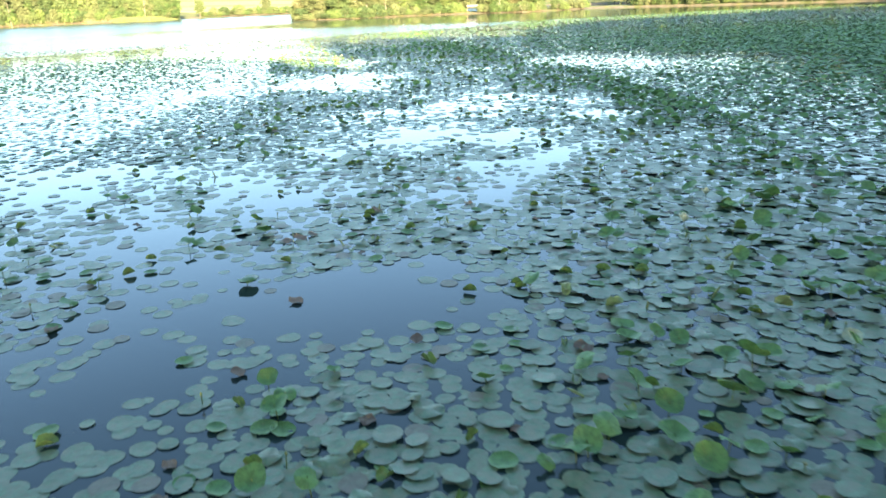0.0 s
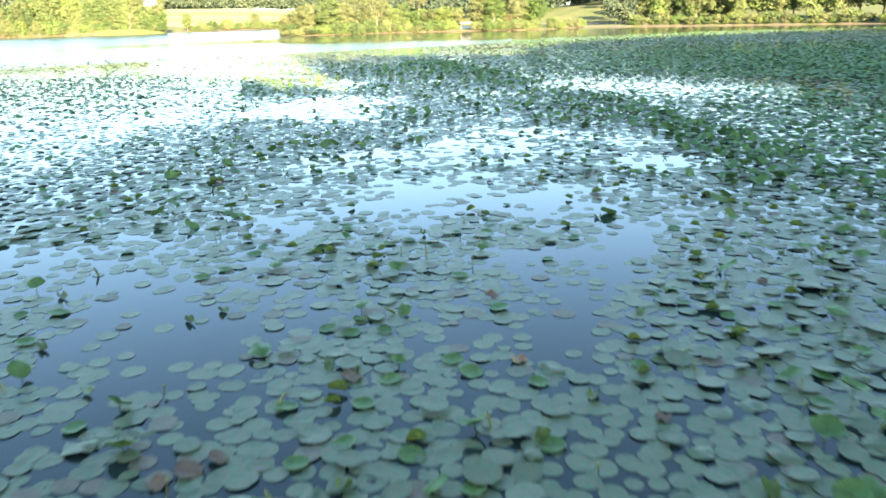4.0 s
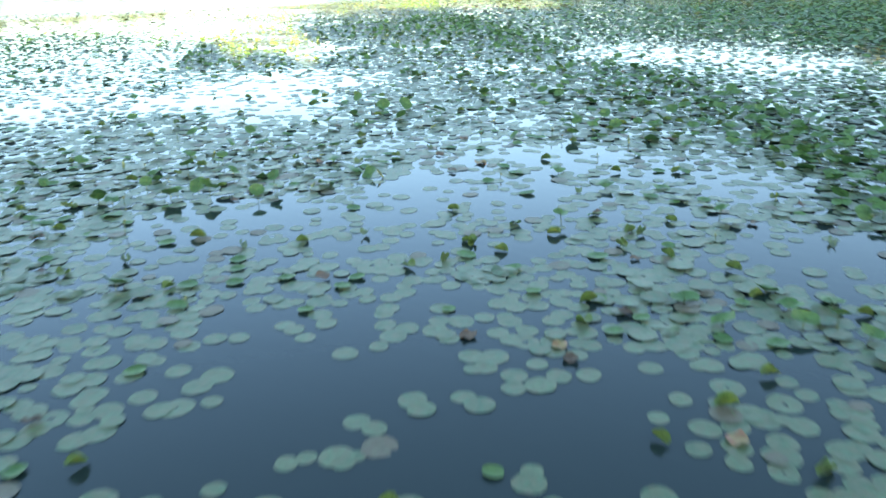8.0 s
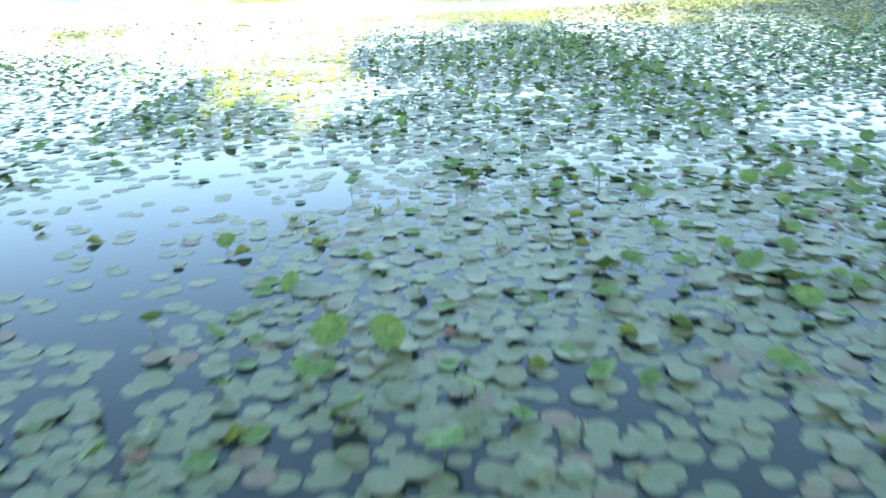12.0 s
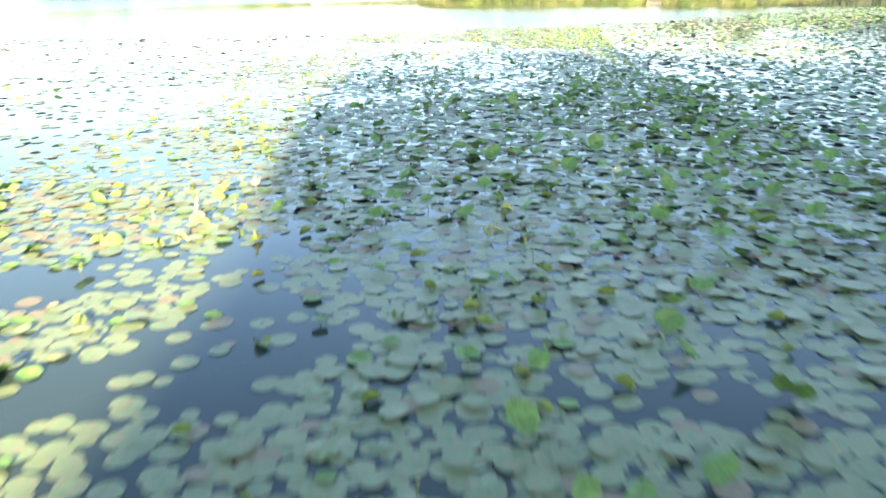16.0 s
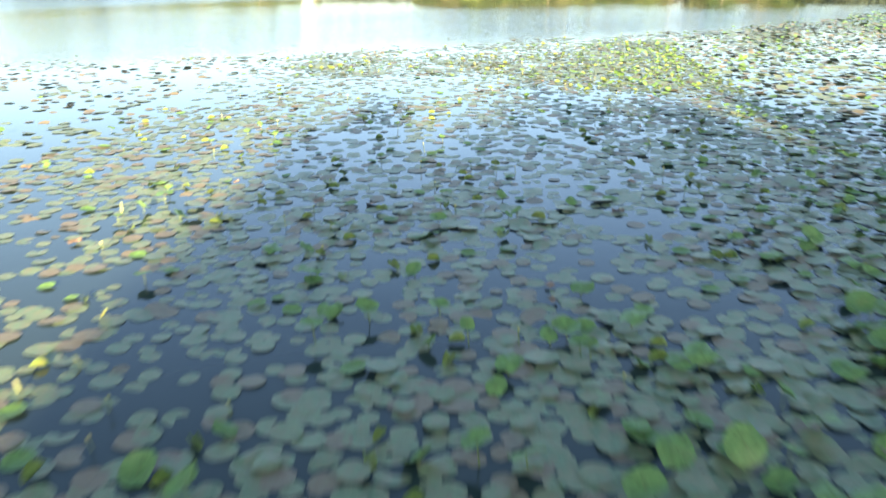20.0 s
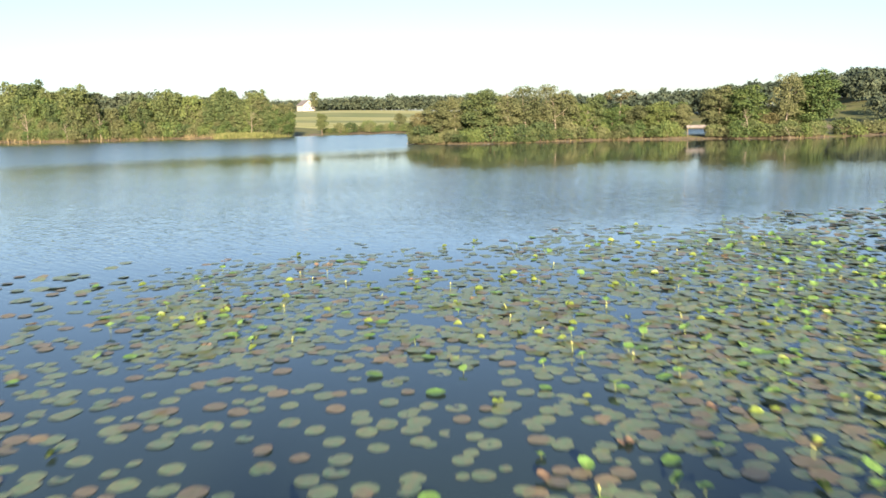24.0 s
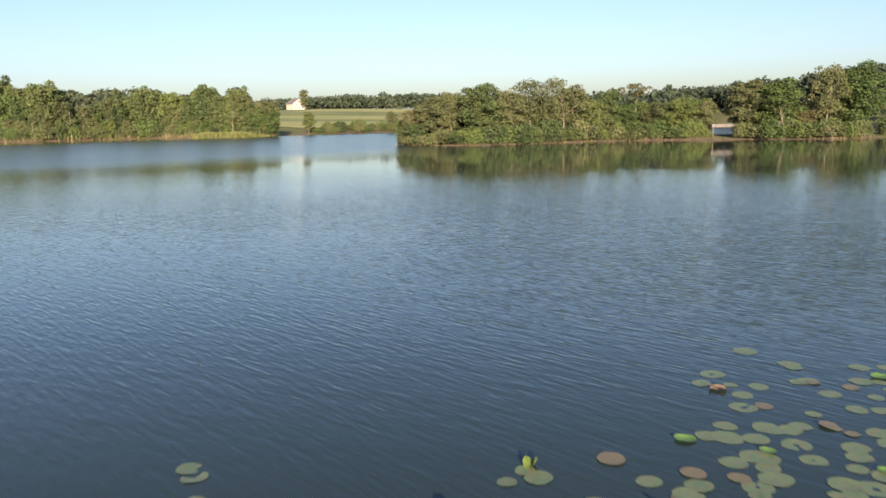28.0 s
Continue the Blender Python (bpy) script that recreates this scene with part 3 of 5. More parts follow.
patch(-2.9, 25.3, 0.7, 0.6, 0.50, 0.04)
patch(-4.4, 25.1, 0.8, 0.8, 0.60, 0.04)
patch(4.9, 28.7, 0.9, 0.7, 0.25, 0.03)
# open water with rafts
patch(-2.9, 27.2, 0.5, 0.4, 0.65, 0.04)
patch(-2.0, 27.4, 0.4, 0.4, 0.50, 0.04)
patch(-1.1, 27.4, 0.4, 0.4, 0.55, 0.04)
patch(-0.5, 27.4, 0.4, 0.4, 0.35, 0.03)
patch(-0.0, 26.9, 0.4, 0.4, 0.50, 0.04)
patch(0.7, 28.0, 0.4, 0.4, 0.70, 0.04)
patch(0.4, 27.3, 0.4, 0.4, 0.40, 0.03)
patch(1.5, 27.2, 0.4, 0.4, 0.55, 0.04)
patch(2.4, 27.6, 0.5, 0.4, 0.80, 0.04)
patch(3.4, 28.0, 0.4, 0.5, 0.70, 0.04)
patch(3.2, 28.9, 0.5, 0.5, 0.60, 0.04)
patch(1.8, 28.7, 0.4, 0.4, 0.50, 0.04)
patch(1.1, 28.9, 0.4, 0.4, 0.10, 0.02)
patch(0.0, 29.4, 0.6, 0.4, 0.50, 0.04)
patch(-0.8, 30.5, 0.5, 0.4, 0.25, 0.03)
patch(-1.3, 29.2, 0.4, 0.5, 0.25, 0.03)
patch(-2.0, 29.4, 0.4, 0.4, 0.40, 0.03)
patch(-2.8, 28.3, 0.4, 0.5, 0.45, 0.03)
patch(-4.0, 29.1, 0.6, 0.6, 0.35, 0.03)
patch(-3.9, 30.4, 0.6, 0.6, 0.20, 0.03)
patch(-2.3, 30.8, 0.6, 0.5, 0.30, 0.03)
patch(0.4, 31.6, 0.6, 0.6, 0.35, 0.03)
patch(-0.8, 32.0, 0.5, 0.6, 0.08, 0.02)
patch(1.5, 31.2, 0.6, 0.6, 0.20, 0.03)
patch(1.9, 30.2, 0.5, 0.4, 0.50, 0.04)
patch(3.0, 30.4, 0.5, 0.4, 0.40, 0.03)
patch(-4.5, 32.9, 1.4, 1.2, 0.85, 0.15)
patch(-2.3, 33.5, 0.8, 0.9, 0.70, 0.12)
patch(0.3, 33.6, 0.8, 0.6, 0.35, 0.03)
patch(1.7, 34.5, 0.8, 0.7, 0.20, 0.03)
patch(3.8, 33.6, 1.0, 0.9, 0.45, 0.05)
patch(5.1, 32.6, 0.7, 0.8, 0.45, 0.03)
patch(-0.5, 36.0, 1.2, 0.8, 0.55, 0.04)
patch(-8.3, 37.4, 1.5, 1.5, 0.70, 0.10)
patch(-7.3, 43.1, 1.8, 1.2, 0.08, 0.02)
patch(-4.9, 38.4, 1.3, 0.9, 0.45, 0.03)
patch(4.4, 42.1, 2.1, 1.6, 0.90, 0.35)
patch(10.3, 46.6, 1.6, 1.5, 0.20, 0.03)
# thick bed after the calm patch
patch(-4.0, 37.8, 0.5, 0.5, 0.70, 0.04)
patch(-2.8, 37.8, 0.5, 0.5, 0.85, 0.05)
patch(-2.0, 37.6, 0.4, 0.4, 0.40, 0.03)
patch(-1.6, 38.7, 0.6, 0.6, 0.90, 0.08)
patch(-0.3, 38.3, 0.5, 0.5, 0.85, 0.06)
patch(0.3, 38.9, 0.4, 0.4, 0.40, 0.03)
patch(1.2, 38.5, 0.4, 0.4, 0.75, 0.04)
patch(1.5, 38.1, 0.4, 0.4, 0.25, 0.03)
patch(2.4, 39.4, 0.4, 0.6, 0.75, 0.08)
patch(1.7, 40.4, 0.6, 0.7, 0.75, 0.10)
patch(-3.6, 38.2, 0.4, 0.4, 0.35, 0.03)
patch(-4.8, 39.1, 0.7, 0.6, 0.30, 0.03)
patch(-3.7, 39.3, 0.5, 0.4, 0.50, 0.04)
patch(-2.8, 40.2, 0.7, 0.6, 0.80, 0.06)
patch(-1.2, 40.5, 0.7, 0.6, 0.85, 0.08)
patch(0.3, 40.7, 0.6, 0.6, 0.75, 0.04)
patch(-4.0, 42.3, 0.6, 1.0, 0.55, 0.04)
patch(-5.2, 40.9, 0.8, 0.8, 0.20, 0.03)
patch(-7.2, 42.1, 1.0, 1.1, 0.06, 0.02)
patch(-7.7, 44.7, 1.4, 1.2, 0.14, 0.02)
patch(-2.5, 43.0, 0.9, 1.0, 0.75, 0.06)
patch(-0.6, 43.7, 1.0, 1.1, 0.75, 0.08)
patch(1.4, 44.0, 1.0, 1.1, 0.60, 0.04)
patch(3.3, 43.8, 0.8, 1.3, 0.80, 0.20)
patch(-4.8, 47.1, 1.2, 1.0, 0.35, 0.03)
patch(-7.0, 47.9, 1.0, 0.9, 0.40, 0.03)
patch(-2.1, 47.9, 1.1, 1.0, 0.65, 0.10)
patch(0.7, 48.2, 1.3, 1.0, 0.50, 0.04)
patch(3.2, 47.6, 1.2, 1.3, 0.60, 0.10)
patch(-14.1, 53.3, 2.6, 2.3, 0.90, 0.20)
patch(-7.1, 55.8, 1.1, 1.8, 0.10, 0.02)
# up to the thick raised bed
patch(-7.5, 54.3, 0.5, 0.5, 0.65, 0.04)
patch(-7.5, 55.0, 0.4, 0.4, 0.50, 0.04)
patch(-7.6, 55.9, 0.4, 0.4, 0.45, 0.03)
patch(-9.2, 56.1, 0.5, 0.6, 0.65, 0.04)
patch(-8.8, 56.7, 0.5, 0.5, 0.60, 0.04)
patch(-10.2, 57.3, 0.5, 0.4, 0.10, 0.02)
patch(-6.1, 54.6, 0.4, 0.5, 0.75, 0.04)
patch(-5.6, 55.6, 0.5, 0.6, 0.85, 0.05)
patch(-4.9, 54.7, 0.4, 0.4, 0.90, 0.05)
patch(-4.3, 55.4, 0.5, 0.5, 0.92, 0.05)
patch(-4.0, 56.9, 0.6, 0.5, 0.65, 0.04)
patch(-3.3, 55.9, 0.4, 0.4, 0.35, 0.03)
patch(-2.8, 57.2, 0.5, 0.5, 0.65, 0.04)
patch(-2.3, 56.1, 0.5, 0.4, 0.20, 0.03)
patch(-2.7, 55.0, 0.5, 0.4, 0.75, 0.04)
patch(-1.8, 55.4, 0.4, 0.4, 0.70, 0.04)
patch(-1.7, 57.4, 0.6, 0.5, 0.50, 0.04)
patch(-1.2, 56.4, 0.4, 0.4, 0.45, 0.03)
patch(-6.9, 57.1, 0.5, 0.6, 0.30, 0.03)
patch(-6.8, 58.6, 0.8, 0.8, 0.60, 0.04)
patch(-8.1, 59.3, 0.5, 0.7, 0.15, 0.02)
patch(-9.0, 58.1, 0.7, 0.7, 0.55, 0.04)
patch(-11.4, 60.3, 1.4, 1.4, 0.70, 0.04)
patch(-11.5, 59.1, 0.9, 0.9, 0.50, 0.04)
patch(-5.1, 58.2, 0.8, 0.5, 0.80, 0.04)
patch(-5.6, 60.3, 0.9, 1.0, 0.55, 0.05)
patch(-3.5, 59.7, 0.9, 0.9, 0.70, 0.08)
patch(-1.3, 59.7, 0.9, 1.1, 0.75, 0.10)
patch(-4.2, 63.9, 1.4, 1.3, 0.85, 0.30)
patch(-13.7, 63.5, 1.8, 1.1, 0.40, 0.03)
patch(-18.2, 67.4, 2.4, 1.2, 0.05, 0.02)
# the raised bed and its far side
patch(-10.0, 63.0, 0.5, 0.5, 0.80, 0.04)
patch(-10.5, 63.9, 0.4, 0.4, 0.50, 0.04)
patch(-12.0, 65.4, 0.7, 0.7, 0.90, 0.12)
patch(-9.2, 63.3, 0.5, 0.5, 0.75, 0.04)
patch(-9.8, 64.9, 0.7, 0.7, 0.85, 0.05)
patch(-7.7, 63.7, 0.6, 0.5, 0.82, 0.04)
patch(-7.7, 65.4, 0.7, 0.7, 0.93, 0.12)
patch(-6.1, 64.2, 0.6, 0.5, 0.85, 0.06)
patch(-6.0, 66.6, 0.8, 0.8, 0.95, 0.15)
patch(-4.5, 64.4, 0.4, 0.4, 0.60, 0.04)
patch(-4.8, 65.7, 0.7, 0.8, 0.95, 0.15)
patch(-3.6, 65.3, 0.6, 0.9, 0.97, 0.25)
patch(-3.6, 68.6, 1.1, 1.3, 0.95, 0.30)
patch(-8.9, 67.9, 1.0, 0.9, 0.90, 0.12)
patch(-11.3, 67.5, 0.8, 1.0, 0.85, 0.08)
patch(-13.5, 67.5, 0.7, 0.8, 0.80, 0.06)
patch(-14.3, 69.4, 0.8, 0.8, 0.35, 0.03)
patch(-17.1, 71.3, 1.2, 0.8, 0.08, 0.02)
patch(-14.0, 71.0, 0.9, 0.7, 0.55, 0.04)
patch(-10.6, 70.1, 0.8, 1.0, 0.80, 0.04)
patch(-12.8, 73.1, 1.0, 1.1, 0.50, 0.04)
patch(-17.1, 74.8, 1.6, 0.9, 0.12, 0.02)
patch(-8.4, 71.2, 1.1, 1.1, 0.85, 0.15)
patch(-5.0, 72.3, 1.3, 1.6, 0.90, 0.30)
patch(-1.9, 73.2, 1.1, 1.7, 0.95, 0.35)
patch(-10.2, 76.0, 1.5, 1.0, 0.55, 0.04)
patch(-6.8, 75.9, 1.0, 0.7, 0.40, 0.03)
patch(-0.2, 81.5, 1.4, 1.2, 0.30, 0.03)
patch(-18.5, 79.7, 2.7, 1.4, 0.40, 0.03)
patch(-1.9, 97.1, 3.9, 4.1, 0.95, 0.30)
patch(4.5, 103.7, 2.3, 2.2, 0.10, 0.02)
# thinning towards the lake
patch(-13.5, 76.1, 0.4, 0.5, 0.60, 0.04)
patch(-13.8, 77.1, 0.5, 0.5, 0.70, 0.04)
patch(-14.0, 78.2, 0.6, 0.5, 0.60, 0.04)
patch(-16.2, 79.3, 0.5, 0.7, 0.70, 0.04)
patch(-12.3, 76.4, 0.5, 0.5, 0.65, 0.04)
patch(-12.1, 77.6, 0.5, 0.5, 0.70, 0.04)
patch(-10.9, 76.4, 0.4, 0.4, 0.60, 0.04)
patch(-10.6, 77.5, 0.6, 0.6, 0.75, 0.04)
patch(-11.4, 79.0, 0.7, 0.5, 0.55, 0.04)
patch(-9.4, 77.1, 0.5, 0.5, 0.60, 0.04)
patch(-9.9, 78.7, 0.6, 0.6, 0.60, 0.04)
patch(-8.5, 77.3, 0.5, 0.5, 0.85, 0.05)
patch(-8.1, 78.9, 0.6, 0.6, 0.60, 0.04)
patch(-8.0, 76.8, 0.4, 0.4, 0.10, 0.02)
patch(-7.6, 78.1, 0.4, 0.4, 0.15, 0.02)
patch(-7.0, 77.2, 0.5, 0.4, 0.65, 0.04)
patch(-7.1, 78.2, 0.4, 0.5, 0.35, 0.03)
patch(-7.1, 79.5, 0.7, 0.6, 0.55, 0.04)
patch(-6.2, 79.1, 0.5, 0.6, 0.50, 0.04)
patch(-9.1, 80.2, 0.6, 0.6, 0.40, 0.03)
patch(-7.3, 81.1, 0.8, 0.7, 0.45, 0.03)
patch(-11.4, 80.8, 0.7, 0.6, 0.50, 0.04)
patch(-13.0, 79.5, 0.5, 0.5, 0.35, 0.03)
patch(-10.5, 82.6, 1.4, 0.8, 0.40, 0.03)
patch(-13.1, 82.8, 1.5, 0.9, 0.30, 0.03)
patch(-16.1, 80.8, 0.7, 0.6, 0.60, 0.04)
patch(-18.0, 82.7, 0.6, 0.9, 0.50, 0.04)
patch(-17.1, 84.5, 1.3, 1.0, 0.60, 0.04)
patch(-13.7, 86.1, 1.5, 1.1, 0.50, 0.04)
patch(-11.8, 88.8, 1.4, 1.4, 0.50, 0.04)
patch(-8.4, 85.9, 1.3, 1.4, 0.50, 0.04)
patch(-5.8, 85.9, 1.1, 1.3, 0.65, 0.04)
patch(-10.0, 84.8, 0.6, 0.8, 0.40, 0.03)
patch(-20.1, 87.6, 1.5, 0.9, 0.20, 0.03)
patch(-17.6, 88.6, 1.3, 1.2, 0.45, 0.03)
patch(-14.2, 89.9, 1.6, 1.0, 0.25, 0.03)
patch(-24.8, 90.2, 2.7, 1.1, 0.20, 0.03)
patch(-7.6, 95.5, 2.1, 1.8, 0.90, 0.25)
patch(-3.2, 97.3, 1.9, 2.6, 0.95, 0.35)
patch(-7.1, 90.2, 1.8, 0.9, 0.40, 0.03)
patch(-3.8, 90.6, 1.3, 0.9, 0.60, 0.04)
# the last wide raft
patch(-18.2, 94.6, 0.7, 0.8, 0.75, 0.04)
patch(-19.9, 96.6, 0.9, 0.8, 0.75, 0.04)
patch(-17.1, 95.2, 0.6, 0.6, 0.70, 0.04)
patch(-18.6, 97.2, 0.9, 0.8, 0.70, 0.04)
patch(-15.7, 95.1, 0.5, 0.5, 0.45, 0.03)
patch(-16.4, 96.7, 0.6, 0.6, 0.55, 0.04)
patch(-16.4, 98.7, 0.8, 0.7, 0.45, 0.03)
patch(-14.8, 95.4, 0.5, 0.7, 0.65, 0.04)
patch(-14.9, 96.6, 0.4, 0.5, 0.40, 0.03)
patch(-13.8, 96.1, 0.5, 0.9, 0.75, 0.04)
patch(-13.2, 95.3, 0.4, 0.4, 0.50, 0.04)
patch(-12.6, 95.8, 0.6, 0.5, 0.80, 0.04)
patch(-12.7, 98.0, 0.8, 0.9, 0.80, 0.04)
patch(-14.2, 98.5, 0.6, 0.8, 0.70, 0.04)
patch(-11.4, 96.9, 0.6, 0.7, 0.60, 0.04)
patch(-11.0, 98.1, 0.4, 0.4, 0.15, 0.02)
patch(-10.5, 96.0, 0.6, 0.6, 0.85, 0.05)
patch(-10.0, 98.3, 0.8, 0.9, 0.85, 0.10)
patch(-8.9, 101.1, 0.7, 1.4, 0.80, 0.15)
patch(-11.0, 100.4, 1.0, 1.0, 0.65, 0.05)
patch(-13.0, 100.4, 0.7, 0.8, 0.50, 0.04)
patch(-13.8, 101.8, 0.8, 0.8, 0.40, 0.03)
patch(-15.8, 100.3, 0.8, 0.7, 0.50, 0.04)
patch(-16.7, 100.6, 0.5, 0.8, 0.10, 0.02)
patch(-18.3, 98.9, 1.0, 0.8, 0.60, 0.04)
patch(-20.6, 99.6, 1.1, 0.8, 0.55, 0.04)
patch(-19.6, 101.4, 1.3, 0.6, 0.50, 0.04)
patch(-22.9, 99.6, 1.0, 0.9, 0.35, 0.03)
patch(-17.0, 103.2, 1.5, 0.7, 0.30, 0.03)
patch(-12.3, 102.9, 1.1, 0.7, 0.45, 0.03)
patch(-13.6, 105.5, 1.2, 0.8, 0.25, 0.03)
patch(-10.6, 103.6, 1.1, 0.8, 0.45, 0.03)
patch(-10.9, 107.2, 1.5, 0.9, 0.25, 0.03)
patch(-8.1, 105.6, 1.3, 1.6, 0.70, 0.12)
patch(-7.0, 110.1, 1.3, 1.0, 0.30, 0.03)
# the last pads before the open lake
patch(-19.8, 102.5, 0.4, 0.4, 0.15, 0.02)
patch(-18.2, 102.9, 0.4, 0.4, 0.35, 0.03)
patch(-19.7, 103.6, 0.8, 0.7, 0.02, 0.02)
patch(-17.9, 103.6, 0.4, 0.5, 0.40, 0.03)
patch(-16.8, 103.2, 0.4, 0.4, 0.50, 0.04)
patch(-16.6, 103.8, 0.4, 0.4, 0.55, 0.04)
patch(-16.5, 104.6, 0.4, 0.4, 0.40, 0.03)
patch(-18.0, 104.8, 0.6, 0.4, 0.10, 0.02)
patch(-15.6, 103.6, 0.4, 0.4, 0.30, 0.03)
patch(-14.6, 105.0, 0.4, 0.4, 0.50, 0.04)
patch(-14.7, 103.7, 0.6, 0.4, 0.08, 0.02)
patch(-14.2, 103.7, 0.4, 0.4, 0.30, 0.03)
patch(-13.3, 103.8, 0.4, 0.4, 0.50, 0.04)
patch(-12.9, 104.8, 0.4, 0.4, 0.55, 0.04)
patch(-12.3, 106.3, 0.8, 0.6, 0.60, 0.04)
patch(-13.3, 107.1, 0.8, 0.5, 0.45, 0.03)
patch(-14.7, 106.4, 0.5, 0.5, 0.40, 0.03)
patch(-11.8, 105.0, 0.5, 0.7, 0.60, 0.04)
patch(-11.1, 107.7, 0.6, 0.6, 0.40, 0.03)
patch(-11.6, 109.1, 1.0, 0.4, 0.25, 0.03)
patch(-15.4, 107.9, 1.4, 0.6, 0.00, 0.02)
# the wide beds on either hand
patch(9.0, 16.2, 5.0, 7.0, 0.72, 0.2)
patch(-8.3, 42.6, 4.6, 3.6, 0.20, 0.03)
patch(6.2, 43.1, 5.0, 4.5, 0.90, 0.30)
patch(-2.1, 68.5, 8.5, 9.5, 0.93, 0.32)
patch(-17.0, 71.3, 5.0, 3.5, 0.25, 0.05)
patch(-12.3, 81.0, 4.5, 5.0, 0.46, 0.06)
patch(-18.9, 78.7, 3.5, 3.5, 0.55, 0.06)
patch(-24.3, 91.9, 8.0, 5.0, 0.24, 0.05)
patch(-1.1, 98.4, 7.5, 9.0, 0.92, 0.34)
patch(-27.0, 57.9, 8.5, 9.0, 0.99, 0.5)
patch(-12.2, 67.6, 5.0, 4.0, 0.45, 0.10)
patch(8.6, 52.0, 3.0, 3.0, 0.20, 0.03)
patch(15.9, 48.4, 3.0, 2.0, 0.20, 0.03)
patch(40.0, 90.0, 30.0, 60.0, 0.95, 0.45)
patch(-34.9, 80.0, 14.0, 11.0, 0.20, 0.04)
patch(-24.0, 45.0, 9.0, 3.0, 0.95, 0.4)
PT = np.array(PATCHES)


def cover_at(x, y):
    """Share of the water under leaves, and the share of leaves that stand clear of it."""
    d = ((x[:, None] - PT[None, :, 0]) / PT[None, :, 2]) ** 2 + ((y[:, None] - PT[None, :, 1]) / PT[None, :, 3]) ** 2
    w = np.exp(-1.3 * d) / (PT[None, :, 2] * PT[None, :, 3]) ** 0.5 + 1e-9
    w0 = 0.012
    base = np.where(x > 5, 0.95, np.where((x < -8) & (y > 62), 0.20, 0.70))
    tot = w.sum(1) + w0
    c, r = ((w * PT[None, :, 4]).sum(1) + w0 * base) / tot, ((w * PT[None, :, 5]).sum(1) + w0 * np.where(x > 6, 0.55, 0.10)) / tot
    # the far edge of the bed, ragged, slanting away to the right
    edge = np.interp(x, [-60, -30, -24, -22, -19, -17.3, -16, -14.5, -12.5, -10.5, -7, -4, 2, 14, 50, 120], [93, 97.5, 101.0, 102.2, 104.0, 105.0, 106.6, 108.2, 109.6, 110.0, 112.2, 114.8, 120.5, 136, 158, 150])
    wob = 1.6 * np.sin(x * 0.9) + 1.2 * np.sin(x * 2.3 + 1.0)
    c *= np.clip((edge + 0.6 + 0.4 * wob - y) / 3.0, 0, 1) ** 0.6
    return c, r


def clumps(x, y):
    """Slow unevenness, so that leaves gather in rafts with water between."""
    out = np.empty(len(x))
    for k in range(len(x)):
        out[k] = noise.noise((x[k] * 0.55, y[k] * 0.55, 3.1)) + 0.6 * noise.noise((x[k] * 1.3, y[k] * 1.3, 8.4))
    return out


def sow(x0, x1, y0, y1, cell, keep):
    xs, ys = np.meshgrid(np.arange(x0, x1, cell), np.arange(y0, y1, cell))
    x = xs.ravel() + rng.uniform(-0.5, 0.5, xs.size) * cell * 0.9
    y = ys.ravel() + rng.uniform(-0.5, 0.5, xs.size) * cell * 0.9
    ok = keep(x, y) & (inland(x, y) < -1.0)
    return x[ok], y[ok]


def lane(y):
    return np.interp(y, [0, 15, 30, 45, 60, 75, 90, 110], [-0.3, -0.2, 0.2, -1.8, -6.0, -9.5, -12.6, -15])


def near(x, y):
    return (np.abs(x - lane(y)) < 9) & (y >= 4) & (y < 118)


px, py = sow(-28, 14, 4, 122, 0.212, near)
cov, rai = cover_at(px, py)
p_keep = np.clip(-np.log(1 - np.minimum(cov, 0.66)) / 1.09 + 0.36 * clumps(px, py) * np.sqrt(np.clip(4 * cov * (1 - cov), 0, 1)), 0, 1)
go = rng.random(len(px)) < p_keep
px, py, cov, rai = px[go], py[go], cov[go], rai[go]
raised = rng.random(len(px)) < rai * (0.40 + 0.45 * np.clip((px - lane(py) - 4) / 5, 0, 1))
young = (rng.random(len(px)) < 0.024) & ~raised
dry = (rng.random(len(px)) < 0.03 + 0.07 * np.sin(px * 0.7 + py * 0.23) ** 4 + (0.08 + 0.14 * np.sin(px * 0.45 - py * 0.31) ** 2) * np.clip((py - 52) / 18, 0, 1) * np.clip((112 - py) / 24, 0.3, 1)) & ~raised & ~young
wither = (rng.random(len(px)) < 0.008) & ~raised & ~young & ~dry
cupped = (rng.random(len(px)) < 0.035) & ~raised & ~young & ~dry & ~wither
flat = ~(raised | young | wither | cupped)

NEAR_PADS = [disc(14, (0.55, 1.0), k, 0.02, 0.018, 0.02 * (k % 3)) for k in range(7)]
FAR_PADS = [disc(6, (1.0,), 20 + k, 0.02, 0.02) for k in range(4)]
FAR_BOWLS = [disc(7, (1.0,), 30 + k, 0.13, 0.14, 0.3) for k in range(4)]
BOWLS = [disc(12, (0.4, 0.75, 1.0), 40 + k, 0.22, 0.16, 0.5) for k in range(4)] + [disc(12, (0.5, 1.0), 50 + k, 0.1, 0.22, 0.1, 0.25) for k in range(3)]
FOLDS = [disc(12, (0.5, 1.0), 60 + k, 0.02, 0.04, 0.0, 0.0, 1.0 + 0.25 * k) for k in range(4)]
SHRIVELS = [disc(12, (0.4, 0.8, 1.0), 80 + k, 0.05, 0.30, 0.4) for k in range(4)]


def sizes(n, lo=0.07, hi=0.165):
    return lo + (hi - lo) * rng.beta(2.4, 1.8, n)


